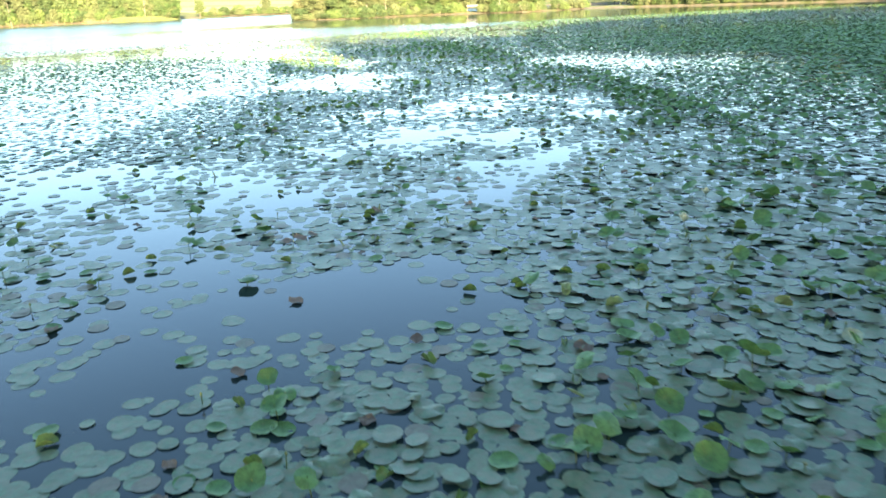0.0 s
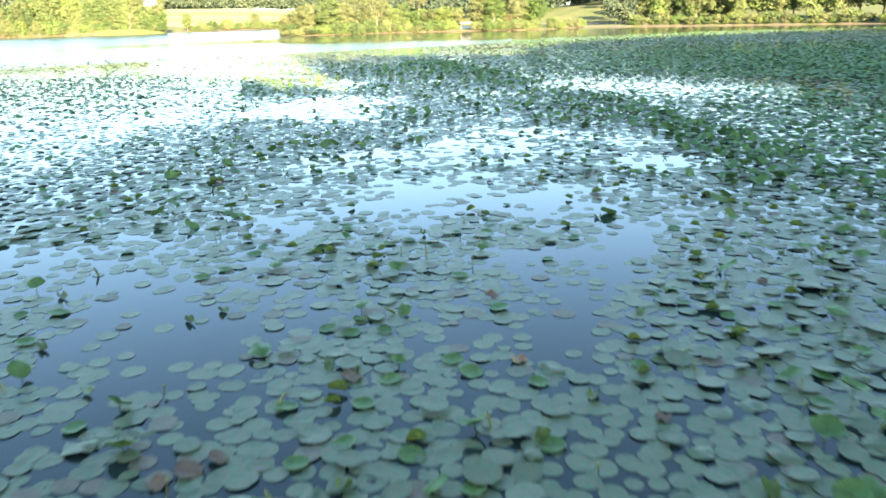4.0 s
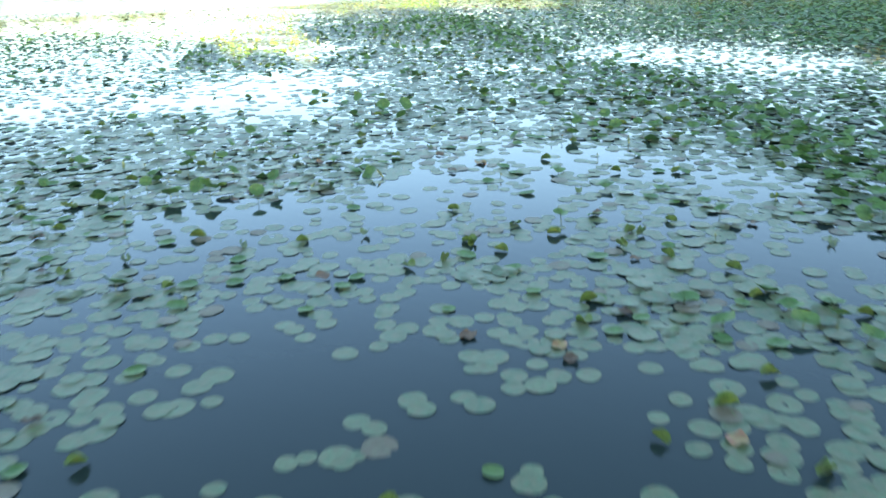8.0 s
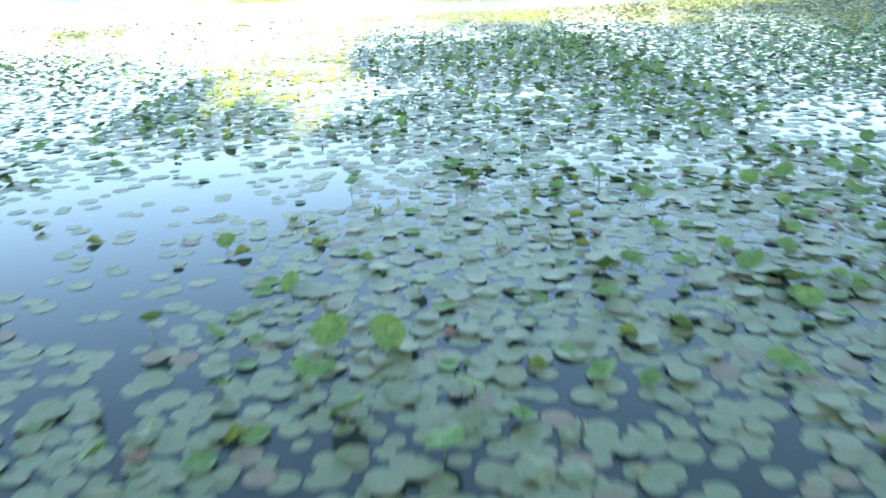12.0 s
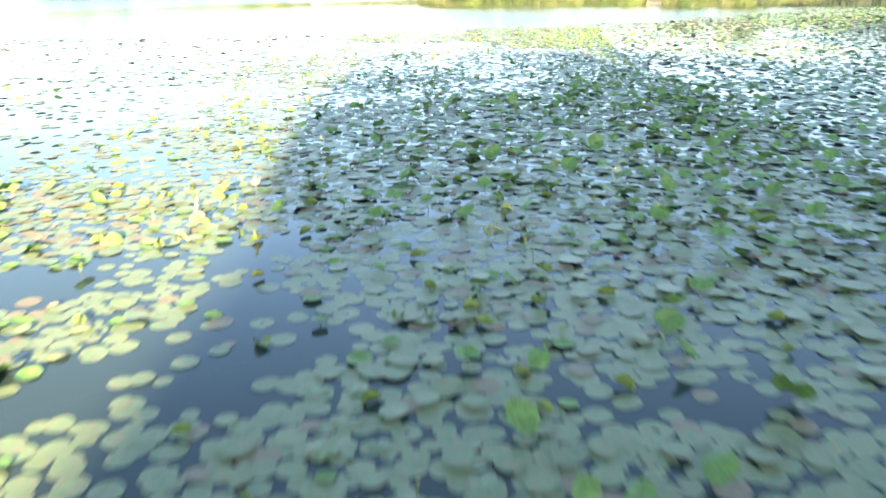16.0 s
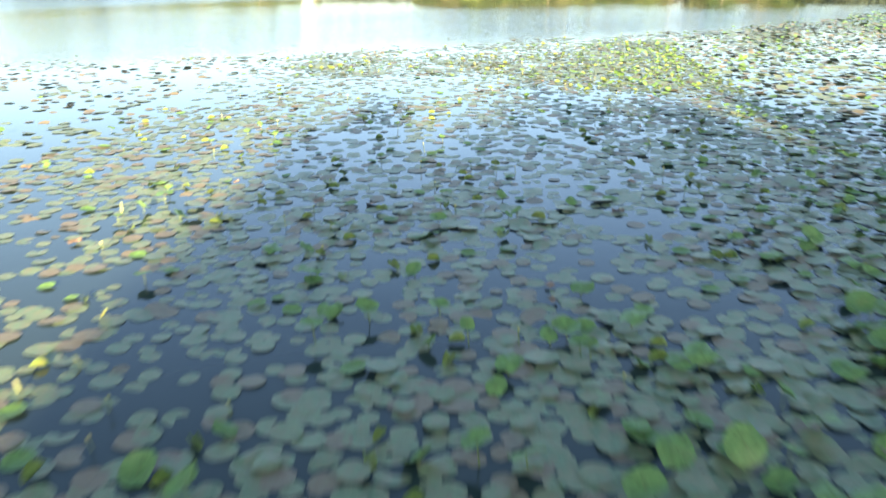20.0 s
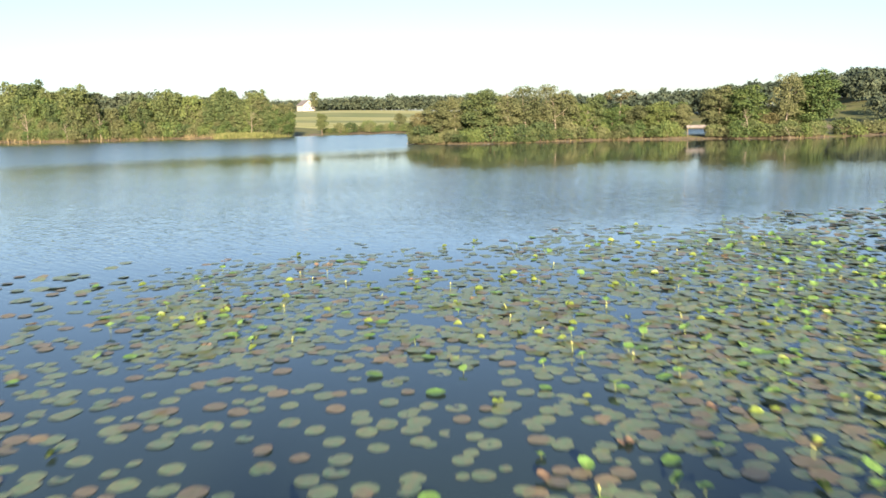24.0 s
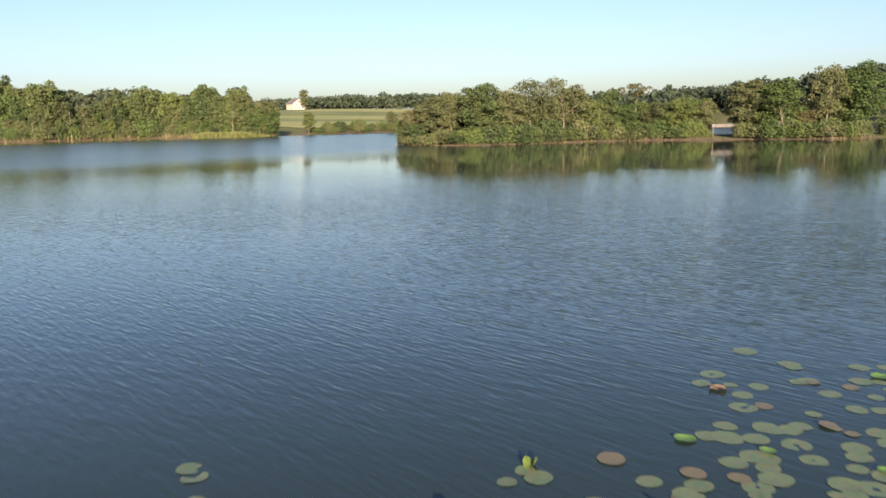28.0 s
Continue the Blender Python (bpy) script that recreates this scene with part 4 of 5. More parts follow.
def spread(name, templates, x, y, z, size, tilt, material, label, category):
    n = len(x)
    me = strewn(name, templates, np.stack([x, y, z], -1), size, rng.uniform(0, 6.28, n), tilt, rng.uniform(0, 6.28, n), material)
    return tagged(new(name, me), label, category, kind="stuff")


def single(name, me, x, y, z, size, yaw, lean, label, category, group):
    ob = new(name, me)
    ob.matrix_basis = Matrix.Translation((x, y, z)) @ Euler((lean * math.cos(yaw * 3), lean * math.sin(yaw * 3), yaw)).to_matrix().to_4x4() @ Matrix.Diagonal((size, size, size, 1))
    return tagged(ob, label, category, group)


# single floating pads where the bed thins out to the lake, the rest as beds
alone = np.zeros(len(px), dtype=bool)
cand = np.where(flat & ~dry & (py > 99.5))[0]
cand = cand[np.argsort(-py[cand])][:300]
alone[cand] = True
PAD_MESHES = [mesh_from("lotus_pad", v, f, M_PAD, True, u) for v, f, u in [disc(16, (0.3, 0.7, 1.0), k, 0.02, 0.02, 0.03 * (k % 3)) for k in range(5)]]
for k in cand:
    single("lotus_pad", PAD_MESHES[int(k) % 5], px[k], py[k], 0.002 + 0.003 * rng.random(), 0.085 + 0.10 * rng.beta(2.2, 1.8), rng.uniform(0, 6.28),
           0.012 * rng.random(), "round waxy green lotus pad floating on dark water", "lotus pad", "floating lotus pads")
sel = flat & ~dry & ~alone
n = int(sel.sum())
spread("lotus_pad_bed", NEAR_PADS, px[sel], py[sel], 0.002 + 0.005 * rng.random(n) + 0.02 * (rng.random(n) < 0.1) * cov[sel], sizes(n), 0.012 * rng.random(n) + 0.14 * rng.random(n) ** 3 * np.clip(cov[sel] - 0.35, 0, 1) + 0.06 * rng.random(n) ** 2 * np.clip((py[sel] - 56) / 10, 0, 1), M_PAD,
       "floating bed of round waxy blue-green lotus pads", "lotus pads")
sel = flat & dry
n = int(sel.sum())
spread("drying_lotus_pads", NEAR_PADS, px[sel], py[sel], 0.004 + 0.010 * rng.random(n), sizes(n), (0.05 + 0.08 * np.clip((py[sel] - 56) / 10, 0, 1)) * rng.random(n) ** 2, M_PAD_DRY,
       "yellowing and reddish drying lotus pads on the water", "lotus pads")
CUPS = [disc(12, (0.35, 0.7, 1.0), 100 + k, 0.05, 0.05, 0.45) for k in range(4)]
sel = np.where(cupped)[0]
CUP_ME = [mesh_from("cupped_pad", v, f, M_LEAF, True, u) for v, f, u in CUPS]
far_cups = sel[np.argsort(-py[sel])]
for k in far_cups[:90]:
    single("cupped_lotus_pad", CUP_ME[int(k) % 4], px[k], py[k], 0.008, 0.07 + 0.06 * rng.random(), rng.uniform(0, 6.28), 0.12 * rng.random(),
           "small green lotus pad with an upturned rim on the water", "lotus pad", "cupped lotus pads")
sel = far_cups[90:]
n = len(sel)
spread("cupped_lotus_pads", CUPS, px[sel], py[sel], 0.010 + 0.01 * rng.random(n), sizes(n, 0.07, 0.15), 0.02 + 0.15 * rng.random(n), M_LEAF,
       "green lotus pads with upturned rims on the water", "lotus pads")
# a second layer where the bed is thick
bx, by = sow(-26, 14, 4, 112, 0.34, near)
bc = cover_at(bx, by)[0]
go = rng.random(len(bx)) < np.clip((bc - 0.55) * 2.0, 0, 0.85)
bx, by = bx[go], by[go]
n = len(bx)
spread("upper_lotus_pads", NEAR_PADS + BOWLS[4:], bx, by, 0.018 + 0.05 * rng.random(n), sizes(n, 0.08, 0.18), 0.02 + 0.16 * rng.random(n) ** 1.8, M_PAD,
       "tilted lotus leaves lying over the floating pads", "lotus leaves")

STALK = tube([(0.03, 0.02, -0.6), (0.015, 0.01, -0.3), (0, 0, 0)], (0.008, 0.007, 0.006), 5)
STALK_ME = tubes("stalk", [STALK], M_STALK)
BLADES = [mesh_from("blade", v, f, M_LEAF, True, u) for v, f, u in BOWLS]


def raised_leaf(x, y, h, size, yaw, lean, k):
    top = empty("raised_lotus_leaf", pose(x, y, 0), "bright green lotus leaf standing above the water on a stalk", "lotus leaf", "raised lotus leaves")
    b = part("blade", BLADES[k % len(BLADES)], top)
    b.matrix_basis = Matrix.Translation((0, 0, h)) @ Euler((lean * math.cos(yaw), lean * math.sin(yaw), yaw)).to_matrix().to_4x4() @ Matrix.Diagonal((size, size, size, 1))
    s = part("stalk", STALK_ME, top)
    s.matrix_basis = Matrix.Translation((0, 0, h - 0.02 * size)) @ Matrix.Diagonal((1, 1, (h + 0.15) / 0.6, 1))


idx = np.where(raised)[0]
close = idx[np.argsort(np.abs(px[idx] - lane(py[idx])))][:170]
for k in close:
    small = 0.62 if py[k] > 78 else 1.0
    raised_leaf(px[k], py[k], small * (0.06 + 0.22 * rng.random() ** 1.4), small * (0.09 + 0.08 * rng.random()), rng.uniform(0, 6.28), 0.1 + 0.7 * rng.random() ** 1.5, int(k))
rest = np.setdiff1d(idx, close)
n = len(rest)
rs = np.where(py[rest] > 78, 0.62, 1.0)
rh = rs * (0.06 + 0.22 * rng.random(n) ** 1.4)
spread("raised_lotus_leaves", BOWLS, px[rest], py[rest], rh, rs * sizes(n, 0.09, 0.18), 0.1 + 0.7 * rng.random(n) ** 1.5, M_LEAF,
       "bright green lotus leaves standing above the floating bed", "lotus leaves")
sv, sf = np.array(STALK[0]), np.array([t for q in STALK[1] for t in ((q[0], q[1], q[2]), (q[0], q[2], q[3]))])
spread("lotus_stalks", [(sv, sf, np.zeros((len(sv), 2)))], px[rest], py[rest], rh, np.ones(n), 0.05 * rng.random(n), M_STALK,
       "thin green stalks under the raised leaves", "stalks")

FOLD_ME = [mesh_from("young_leaf", v, f, M_YOUNG, True, u) for v, f, u in FOLDS]
yi = np.where(young)[0]
far_first = yi[np.argsort(-py[yi])]
for k in far_first[:140]:
    single("young_lotus_leaf", FOLD_ME[int(k) % 4], px[k], py[k], 0.012 + 0.02 * rng.random(), 0.06 + 0.045 * rng.random(), rng.uniform(0, 6.28), 0.3 * rng.random(),
           "half-folded yellow-green young lotus leaf on the water", "lotus leaf", "young lotus leaves")
yr = far_first[140:]
n = len(yr)
spread("young_lotus_leaves", FOLDS, px[yr], py[yr], 0.015 + 0.03 * rng.random(n), sizes(n, 0.075, 0.125), 0.35 * rng.random(n), M_YOUNG,
       "half-folded yellow-green young lotus leaves", "lotus leaves")
SHRIV_ME = [mesh_from("withered_leaf", v, f, M_WITHER, True, u) for v, f, u in SHRIVELS]
for k in np.where(wither)[0][:260]:
    single("withered_lotus_leaf", SHRIV_ME[int(k) % 4], px[k], py[k], 0.02 + 0.03 * rng.random(), 0.06 + 0.05 * rng.random(), rng.uniform(0, 6.28), 0.3 * rng.random(),
           "curled brown withered lotus leaf on the bed", "withered leaf", "withered lotus leaves")

# buds and seed pods on bare stalks
BUD_ME = tubes("bud", [lathe([(0.004, -0.004), (0.018, 0.004), (0.03, 0.03), (0.028, 0.055), (0.014, 0.085), (0.002, 0.1)], 10)], M_BUD)
POD_ME = tubes("pod", [lathe([(0.006, -0.01), (0.02, 0.02), (0.042, 0.055), (0.04, 0.062), (0.012, 0.058), (0.001, 0.058)], 10)], M_POD)


def flower_stalk(x, y, h, bud, yaw):
    top = empty("lotus_bud" if bud else "lotus_seed_pod", pose(x, y, 0, 0, 0, yaw), "pale yellow lotus bud on a bare upright stalk" if bud else "green-brown lotus seed pod on a bare stalk",
                "flower bud" if bud else "seed pod", "lotus buds" if bud else "lotus seed pods")
    p = part("bud" if bud else "pod", BUD_ME if bud else POD_ME, top)
    p.matrix_basis = pose(0, 0, h) @ Matrix.Scale(0.5, 4)
    s = part("stalk", STALK_ME, top)
    s.matrix_basis = Matrix.Translation((0, 0, h)) @ Matrix.Diagonal((1, 1, (h + 0.15) / 0.6, 1))


bi = rng.choice(np.where(flat & (cov > 0.3) & (np.abs(px - lane(py)) < 6.5))[0], 150, replace=False)
for q, k in enumerate(bi):
    flower_stalk(px[k] + 0.1, py[k] + 0.1, 0.07 + 0.13 * rng.random(), q % 4 != 0, rng.uniform(0, 360))

M_PETAL = mottled("petal_cream", (0.62, 0.58, 0.38), (0.72, 0.68, 0.46), (0.8, 0.77, 0.58), 30, 0.5, 0.0, 0.0, 0.25)
M_PALELEAF = pad_material("pale_leaf_underside", (0.30, 0.36, 0.22), (0.38, 0.44, 0.28), (0.46, 0.50, 0.34), (0.3, 0.28, 0.16), 0.0, 0.6, 0.3)
M_RED = pad_material("reddening_leaf", (0.20, 0.10, 0.06), (0.28, 0.12, 0.08), (0.32, 0.18, 0.10), (0.22, 0.22, 0.07), 0.08, 0.55)


def petal_mesh():
    v, f = [], []
    for k in range(6):
        t = k / 5
        w = 0.034 * math.sin(math.pi * (0.12 + 0.84 * t)) ** 0.7
        for q in (-1, 0, 1):
            v.append((0.105 * t, q * w, 0.02 * t + 0.05 * t * t + 0.010 * abs(q)))
    for k in range(5):
        for q in range(2):
            o = k * 3 + q
            f.append((o, o + 3, o + 4, o + 1))
    return mesh_from("petal", v, f, M_PETAL)


PETAL_ME = petal_mesh()


def lotus_flower(x, y, h):
    top = empty("lotus_flower", pose(x, y, 0), "open cream-white lotus flower on an upright stalk", "flower", "lotus flowers")
    for k in range(16):
        ring = k % 2
        p = part("petal", PETAL_ME, top)
        p.matrix_basis = Matrix.Translation((0, 0, h)) @ Matrix.Rotation(k * 2 * math.pi / 16, 4, "Z") @ Matrix.Rotation(-0.15 - 0.55 * ring, 4, "Y")
    c2 = part("seed_head", POD_ME, top, "yellow-green seed head")
    c2.matrix_basis = pose(0, 0, h) @ Matrix.Scale(0.6, 4)
    st2 = part("stalk", STALK_ME, top)
    st2.matrix_basis = Matrix.Translation((0, 0, h)) @ Matrix.Diagonal((1, 1, (h + 0.15) / 0.6, 1))


lotus_flower(4.2, 14.5, 0.16)
lotus_flower(5.1, 16.2, 0.18)
lotus_flower(4.2, 14.4, 0.15)
lotus_flower(-3.3, 64.0, 0.15)
lotus_flower(-9.6, 61.9, 0.15)
lotus_flower(-9.9, 65.8, 0.15)
for k, (x, y) in enumerate(((-1.6, 6.8), (1.4, 7.3), (2.1, 8.4), (3.5, 9.0), (6.4, 16.3), (5.4, 19.9), (1.2, 11.6), (5.5, 14.2), (-2.3, 39.6), (-1.7, 39.6), (-2.2, 38.7), (-0.7, 38.8),
                            (0.4, 42.0), (-1.7, 38.3), (-7.1, 63.0), (-5.5, 60.8), (-2.6, 61.5), (-3.9, 55.3), (-1.8, 59.9), (-1.6, 56.3), (-5.3, 63.5), (-7.6, 66.2), (-10.5, 71.0), (-5.8, 65.0),
                            (-3.8, 66.7), (-3.1, 66.1), (-5.4, 67.7), (-7.7, 94.2), (-3.0, 99.3))):
    raised_leaf(x, y, 0.18 + 0.02 * (k % 4), 0.15 + 0.012 * (k % 5), 0.4 * k, 0.45 + 0.11 * (k % 5), k)
for k, (x, y) in enumerate(((2.0, 18.0), (-0.8, 14.9), (0.4, 14.9), (-4.0, 17.9), (1.6, 22.4), (-1.9, 16.5), (0.0, 30.8), (0.0, 28.6), (0.3, 29.3), (-2.1, 29.3), (-2.9, 29.1), (-3.7, 29.5), (2.1, 31.8),
                            (1.7, 34.1), (2.6, 29.7), (3.3, 30.2), (-6.8, 42.1), (-3.1, 44.0), (-0.2, 39.5), (-8.4, 59.5), (-6.8, 56.4), (-9.6, 60.1), (-2.3, 59.0), (-3.3, 58.5), (-5.0, 61.5))):
    single("young_lotus_leaf", FOLD_ME[k % 4], x, y, 0.02, 0.10 + 0.01 * (k % 3), 1.3 * k, 0.2, "half-folded green young lotus leaf standing out on the water", "lotus leaf", "young lotus leaves")
for k, (x, y) in enumerate(((-10.9, 75.4), (-9.9, 76.2), (-6.2, 77.0), (-13.1, 72.6), (-14.8, 76.6), (-11.3, 76.8), (-6.8, 79.9), (-22.1, 98.9), (-18.9, 96.9), (-11.2, 97.6), (-13.8, 101.3), (-16.8, 99.5),
                            (-20.0, 96.4), (-19.7, 102.3), (-7.5, 107.3), (-13.0, 100.3), (-12.3, 98.4), (-19.0, 96.1), (-16.3, 101.2), (-14.3, 99.5), (-15.6, 106.1), (-10.8, 110.1), (-20.1, 103.2), (-11.6, 106.5), (-17.3, 104.0))):
    single("young_lotus_leaf", FOLD_ME[k % 4], x, y, 0.018, 0.09 + 0.01 * (k % 3), 0.3 + 1.7 * k, 0.15, "half-folded yellow young lotus leaf on open water", "lotus leaf", "young lotus leaves")
pale_me = [mesh_from("pale_leaf", v, f, M_PALELEAF, True, u) for v, f, u in BOWLS[:2]]
single("pale_lotus_leaf", pale_me[0], 1.8, 11.5, 0.05, 0.17, 0.4, 0.25, "pale upturned lotus leaf lying on the pads", "lotus leaf", "pale lotus leaves")
single("pale_lotus_leaf", pale_me[1], 4.9, 9.6, 0.10, 0.12, 1.4, 0.55, "pale upturned lotus leaf lying on the pads", "lotus leaf", "pale lotus leaves")
red_me = [mesh_from("red_leaf", v, f, M_RED, True, u) for v, f, u in SHRIVELS[:2]]
for x, y, size in ((0.4, 33.8, 0.13), (0.3, 16.6, 0.10), (1.3, 26.2, 0.09), (2.6, 24.6, 0.10)):
    single("reddening_lotus_leaf", red_me[int(x * 10) % 2], x, y, 0.02, size, x, 0.1, "reddish drying lotus leaf on the pads", "lotus leaf", "reddening lotus leaves")
for x, y, size in ((-2.2, 11.3, 0.11), (-2.8, 14.4, 0.13), (-2.6, 14.6, 0.10), (-3.0, 14.2, 0.09), (1.7, 9.6, 0.12), (-14.1, 98.5, 0.12), (-14.25, 98.6, 0.10), (-16.7, 87.2, 0.11), (-1.6, 16.2, 0.13)):
    single("withered_lotus_leaf", SHRIV_ME[int(abs(x * 10)) % 4], x, y, 0.03, size, y, 0.2, "large curled brown withered lotus leaf on the bed", "withered leaf", "withered lotus leaves")

# young leaves still rolled into pale scrolls, and paler ones half open


def scroll_mesh(seed, turns_in, wide):
    g = random.Random(seed)
    v, f, u = [], [], []
    rings, around = 7, 11
    for k in range(rings):
        t = k / (rings - 1)
        swell_r = wide * (0.35 + 0.65 * math.sin(math.pi * (0.10 + 0.80 * t))) * g.uniform(0.92, 1.08)
        for q in range(around):
            a = turns_in * 2 * math.pi * q / (around - 1)
            r = swell_r * (1 - 0.45 * q / (around - 1))
            v.append((r * math.cos(a), r * math.sin(a), t - 0.08 * math.sin(a) * t))
            u.append((0.5 + 0.45 * (t - 0.5), 0.1 + 0.8 * q / (around - 1)))
    for k in range(rings - 1):
        for q in range(around - 1):
            o = k * around + q
            f.append((o, o + 1, o + around + 1, o + around))
    return mesh_from("rolled_leaf", v, f, M_ROLLED, True, u)


M_ROLLED = pad_material("rolled_leaf_pale", (0.17, 0.23, 0.07), (0.24, 0.30, 0.10), (0.32, 0.36, 0.15), (0.28, 0.27, 0.12), -0.04, 0.5, 0.2)
SCROLLS = [scroll_mesh(300 + k, 1.25 + 0.12 * k, 0.12 + 0.015 * k) for k in range(3)]
HALF_OPEN = [mesh_from("half_open_leaf", v, f, M_ROLLED, True, u) for v, f, u in FOLDS[:3]]


def rolled_leaf(x, y, size, lean, yaw, k):
    ob = new("rolled_lotus_leaf", SCROLLS[k % 3])
    ob.matrix_basis = Matrix.Translation((x, y, 0.005)) @ Matrix.Rotation(yaw, 4, "Z") @ Matrix.Rotation(lean, 4, "X") @ Matrix.Scale(size, 4)
    tagged(ob, "pale yellow-green rolled young lotus leaf leaning among the pads", "lotus leaf", "rolled lotus leaves")


for k, (x, y) in enumerate(((2.7, 10.7), (3.7, 11.1), (4.4, 13.4), (-4.2, 35.5), (-3.0, 34.5), (-6.7, 33.5), (-1.4, 32.8), (-5.2, 34.4), (-2.6, 32.0), (-8.1, 60.0), (-8.4, 59.5), (-8.8, 63.1), (-6.8, 60.9), (-7.1, 60.4), (-8.6, 64.0), (-10.1, 60.7), (-9.4, 59.3), (-3.7, 62.6), (-3.0, 61.1), (-4.9, 60.7), (-4.5, 60.1))):
    rolled_leaf(x, y, 0.17 + 0.02 * (k % 4), 0.35 + 0.22 * (k % 5), 1.9 * k, k)
ri = rng.choice(np.where(flat & (cov > 0.35) & (np.abs(px - lane(py)) < 8))[0], 95, replace=False)
for q, k in enumerate(ri):
    small = 0.65 if py[k] > 84 else 1.0
    rolled_leaf(px[k], py[k], small * (0.11 + 0.09 * rng.random()), 0.2 + 1.15 * rng.random(), rng.uniform(0, 6.28), q)
for k, (x, y) in enumerate(((1.7, 11.4), (2.3, 10.8), (4.5, 10.7), (5.7, 14.5), (-11.1, 61.2), (-9.7, 60.1), (-4.2, 64.9), (-4.5, 64.7), (-5.6, 61.2), (-5.0, 61.6), (-2.6, 62.0), (-5.1, 60.3))):
    single("half_open_lotus_leaf", HALF_OPEN[k % 3], x, y, 0.07, 0.12 + 0.015 * (k % 3), 0.9 * k, 0.5, "pale yellow-green half-open lotus leaf above the bed", "lotus leaf", "half-open lotus leaves")

# the wide beds beyond the lane
fx, fy = sow(-72, 110, -10, 175, 0.34, lambda x, y: ~near(x, y) & (x > -62 + 5 * np.sin(y * 0.11) + 3 * np.sin(y * 0.37 + 1)))
mx, my = sow(-12, 66, -8, 92, 0.30, lambda x, y: ~near(x, y) & (rng.random(len(x)) < np.clip((64 - x) / 34, 0, 1) * np.clip((90 - y) / 30, 0, 1)))
fx, fy = np.concatenate([fx, mx]), np.concatenate([fy, my])
fc, fr = cover_at(fx, fy)
step = np.clip(np.abs(fx - lane(fy)) / 60, 0, 0.55)
go = (rng.random(len(fx)) < np.clip(fc * (1.15 + 0.5 * (rng.random(len(fx)) - 0.5)), 0, 1) * (1 - 0.15 * step) * np.where((fx > 58) | (fy < 0), 0.6, 1.0)) & (fc > 0.03)
fx, fy, fc, fr = fx[go], fy[go], fc[go], fr[go]
up = rng.random(len(fx)) < fr * np.where(fy < 100, 0.9 + 0.8 * np.clip((fx - 9) / 14, 0, 1), 0.9)
brown = ~up & (fy > 84) & (rng.random(len(fx)) < 0.5)
n = int(brown.sum())
spread("far_drying_pads", FAR_PADS, fx[brown], fy[brown], 0.012 + 0.05 * rng.random(n) * fc[brown], sizes(n, 0.09, 0.18), 0.02 + 0.26 * rng.random(n) ** 2, M_PAD_DRY,
       "yellowing and browning lotus pads in the sunlit far bed", "lotus pads")
up = up | brown
n = int((~up).sum())
spread("far_lotus_pads", FAR_PADS, fx[~up], fy[~up], 0.010 + 0.05 * rng.random(n) * fc[~up], (1.0 - 0.32 * np.clip((64 - fx[~up]) / 34, 0, 1) * np.clip((90 - fy[~up]) / 30, 0, 1)) * sizes(n, 0.12, 0.24), 0.02 + 0.10 * rng.random(n) ** 2 * fc[~up] + 0.16 * rng.random(n) ** 2 * (fy[~up] > 60), M_PAD,
       "wide bed of floating lotus pads across the lake", "lotus pads")
up = up & ~brown
n = int(up.sum())
spread("far_raised_leaves", FAR_BOWLS + FAR_PADS[:2], fx[up], fy[up], np.where(fy[up] > 84, 0.6, 1.0) * (0.06 + 0.30 * rng.random(n)), np.where(fy[up] > 84, 0.68, 0.9) * sizes(n, 0.10, 0.18), 0.08 + 0.42 * rng.random(n) ** 1.5, M_LEAF,
       "green lotus leaves standing above the wide bed", "lotus leaves")


# ---- trees ----
def leaf_cloud(g, centres, radii, count, leaf, flat_k=0.85):
    """Small folded leaf sprays on and inside a group of uneven balls, as v, f (quads)."""
    centres, radii = np.array(centres), np.array(radii)
    share = radii ** 2 / (radii ** 2).sum()
    which = g.choice(len(radii), count, p=share)
    d = g.standard_normal((count, 3))
    d /= np.linalg.norm(d, axis=1)[:, None]
    d[:, 2] = np.where(d[:, 2] < -0.5, -d[:, 2], d[:, 2])
    lump = 1 + 0.22 * np.sin(d[:, 0] * 5 + which) * np.sin(d[:, 1] * 6 + 2 * which)
    r = radii[which] * (0.58 + 0.52 * g.random(count) ** 0.7) * lump
    p = centres[which] + d * r[:, None] * np.array([1, 1, flat_k])
    nrm = d + 0.5 * g.standard_normal((count, 3))
    nrm /= np.linalg.norm(nrm, axis=1)[:, None]
    u = np.cross(nrm, g.standard_normal((count, 3)))
    u /= np.linalg.norm(u, axis=1)[:, None] + 1e-9
    w = np.cross(nrm, u)
    s = leaf * (0.55 + 0.9 * g.random(count))[:, None]
    v = np.stack([p - u * s, p + w * s * 0.6 + nrm * s * 0.25, p + u * s * 1.1, p - w * s * 0.6 + nrm * s * 0.2], 1).reshape(-1, 3)
    f = np.arange(count * 4).reshape(-1, 4)
    return v, f


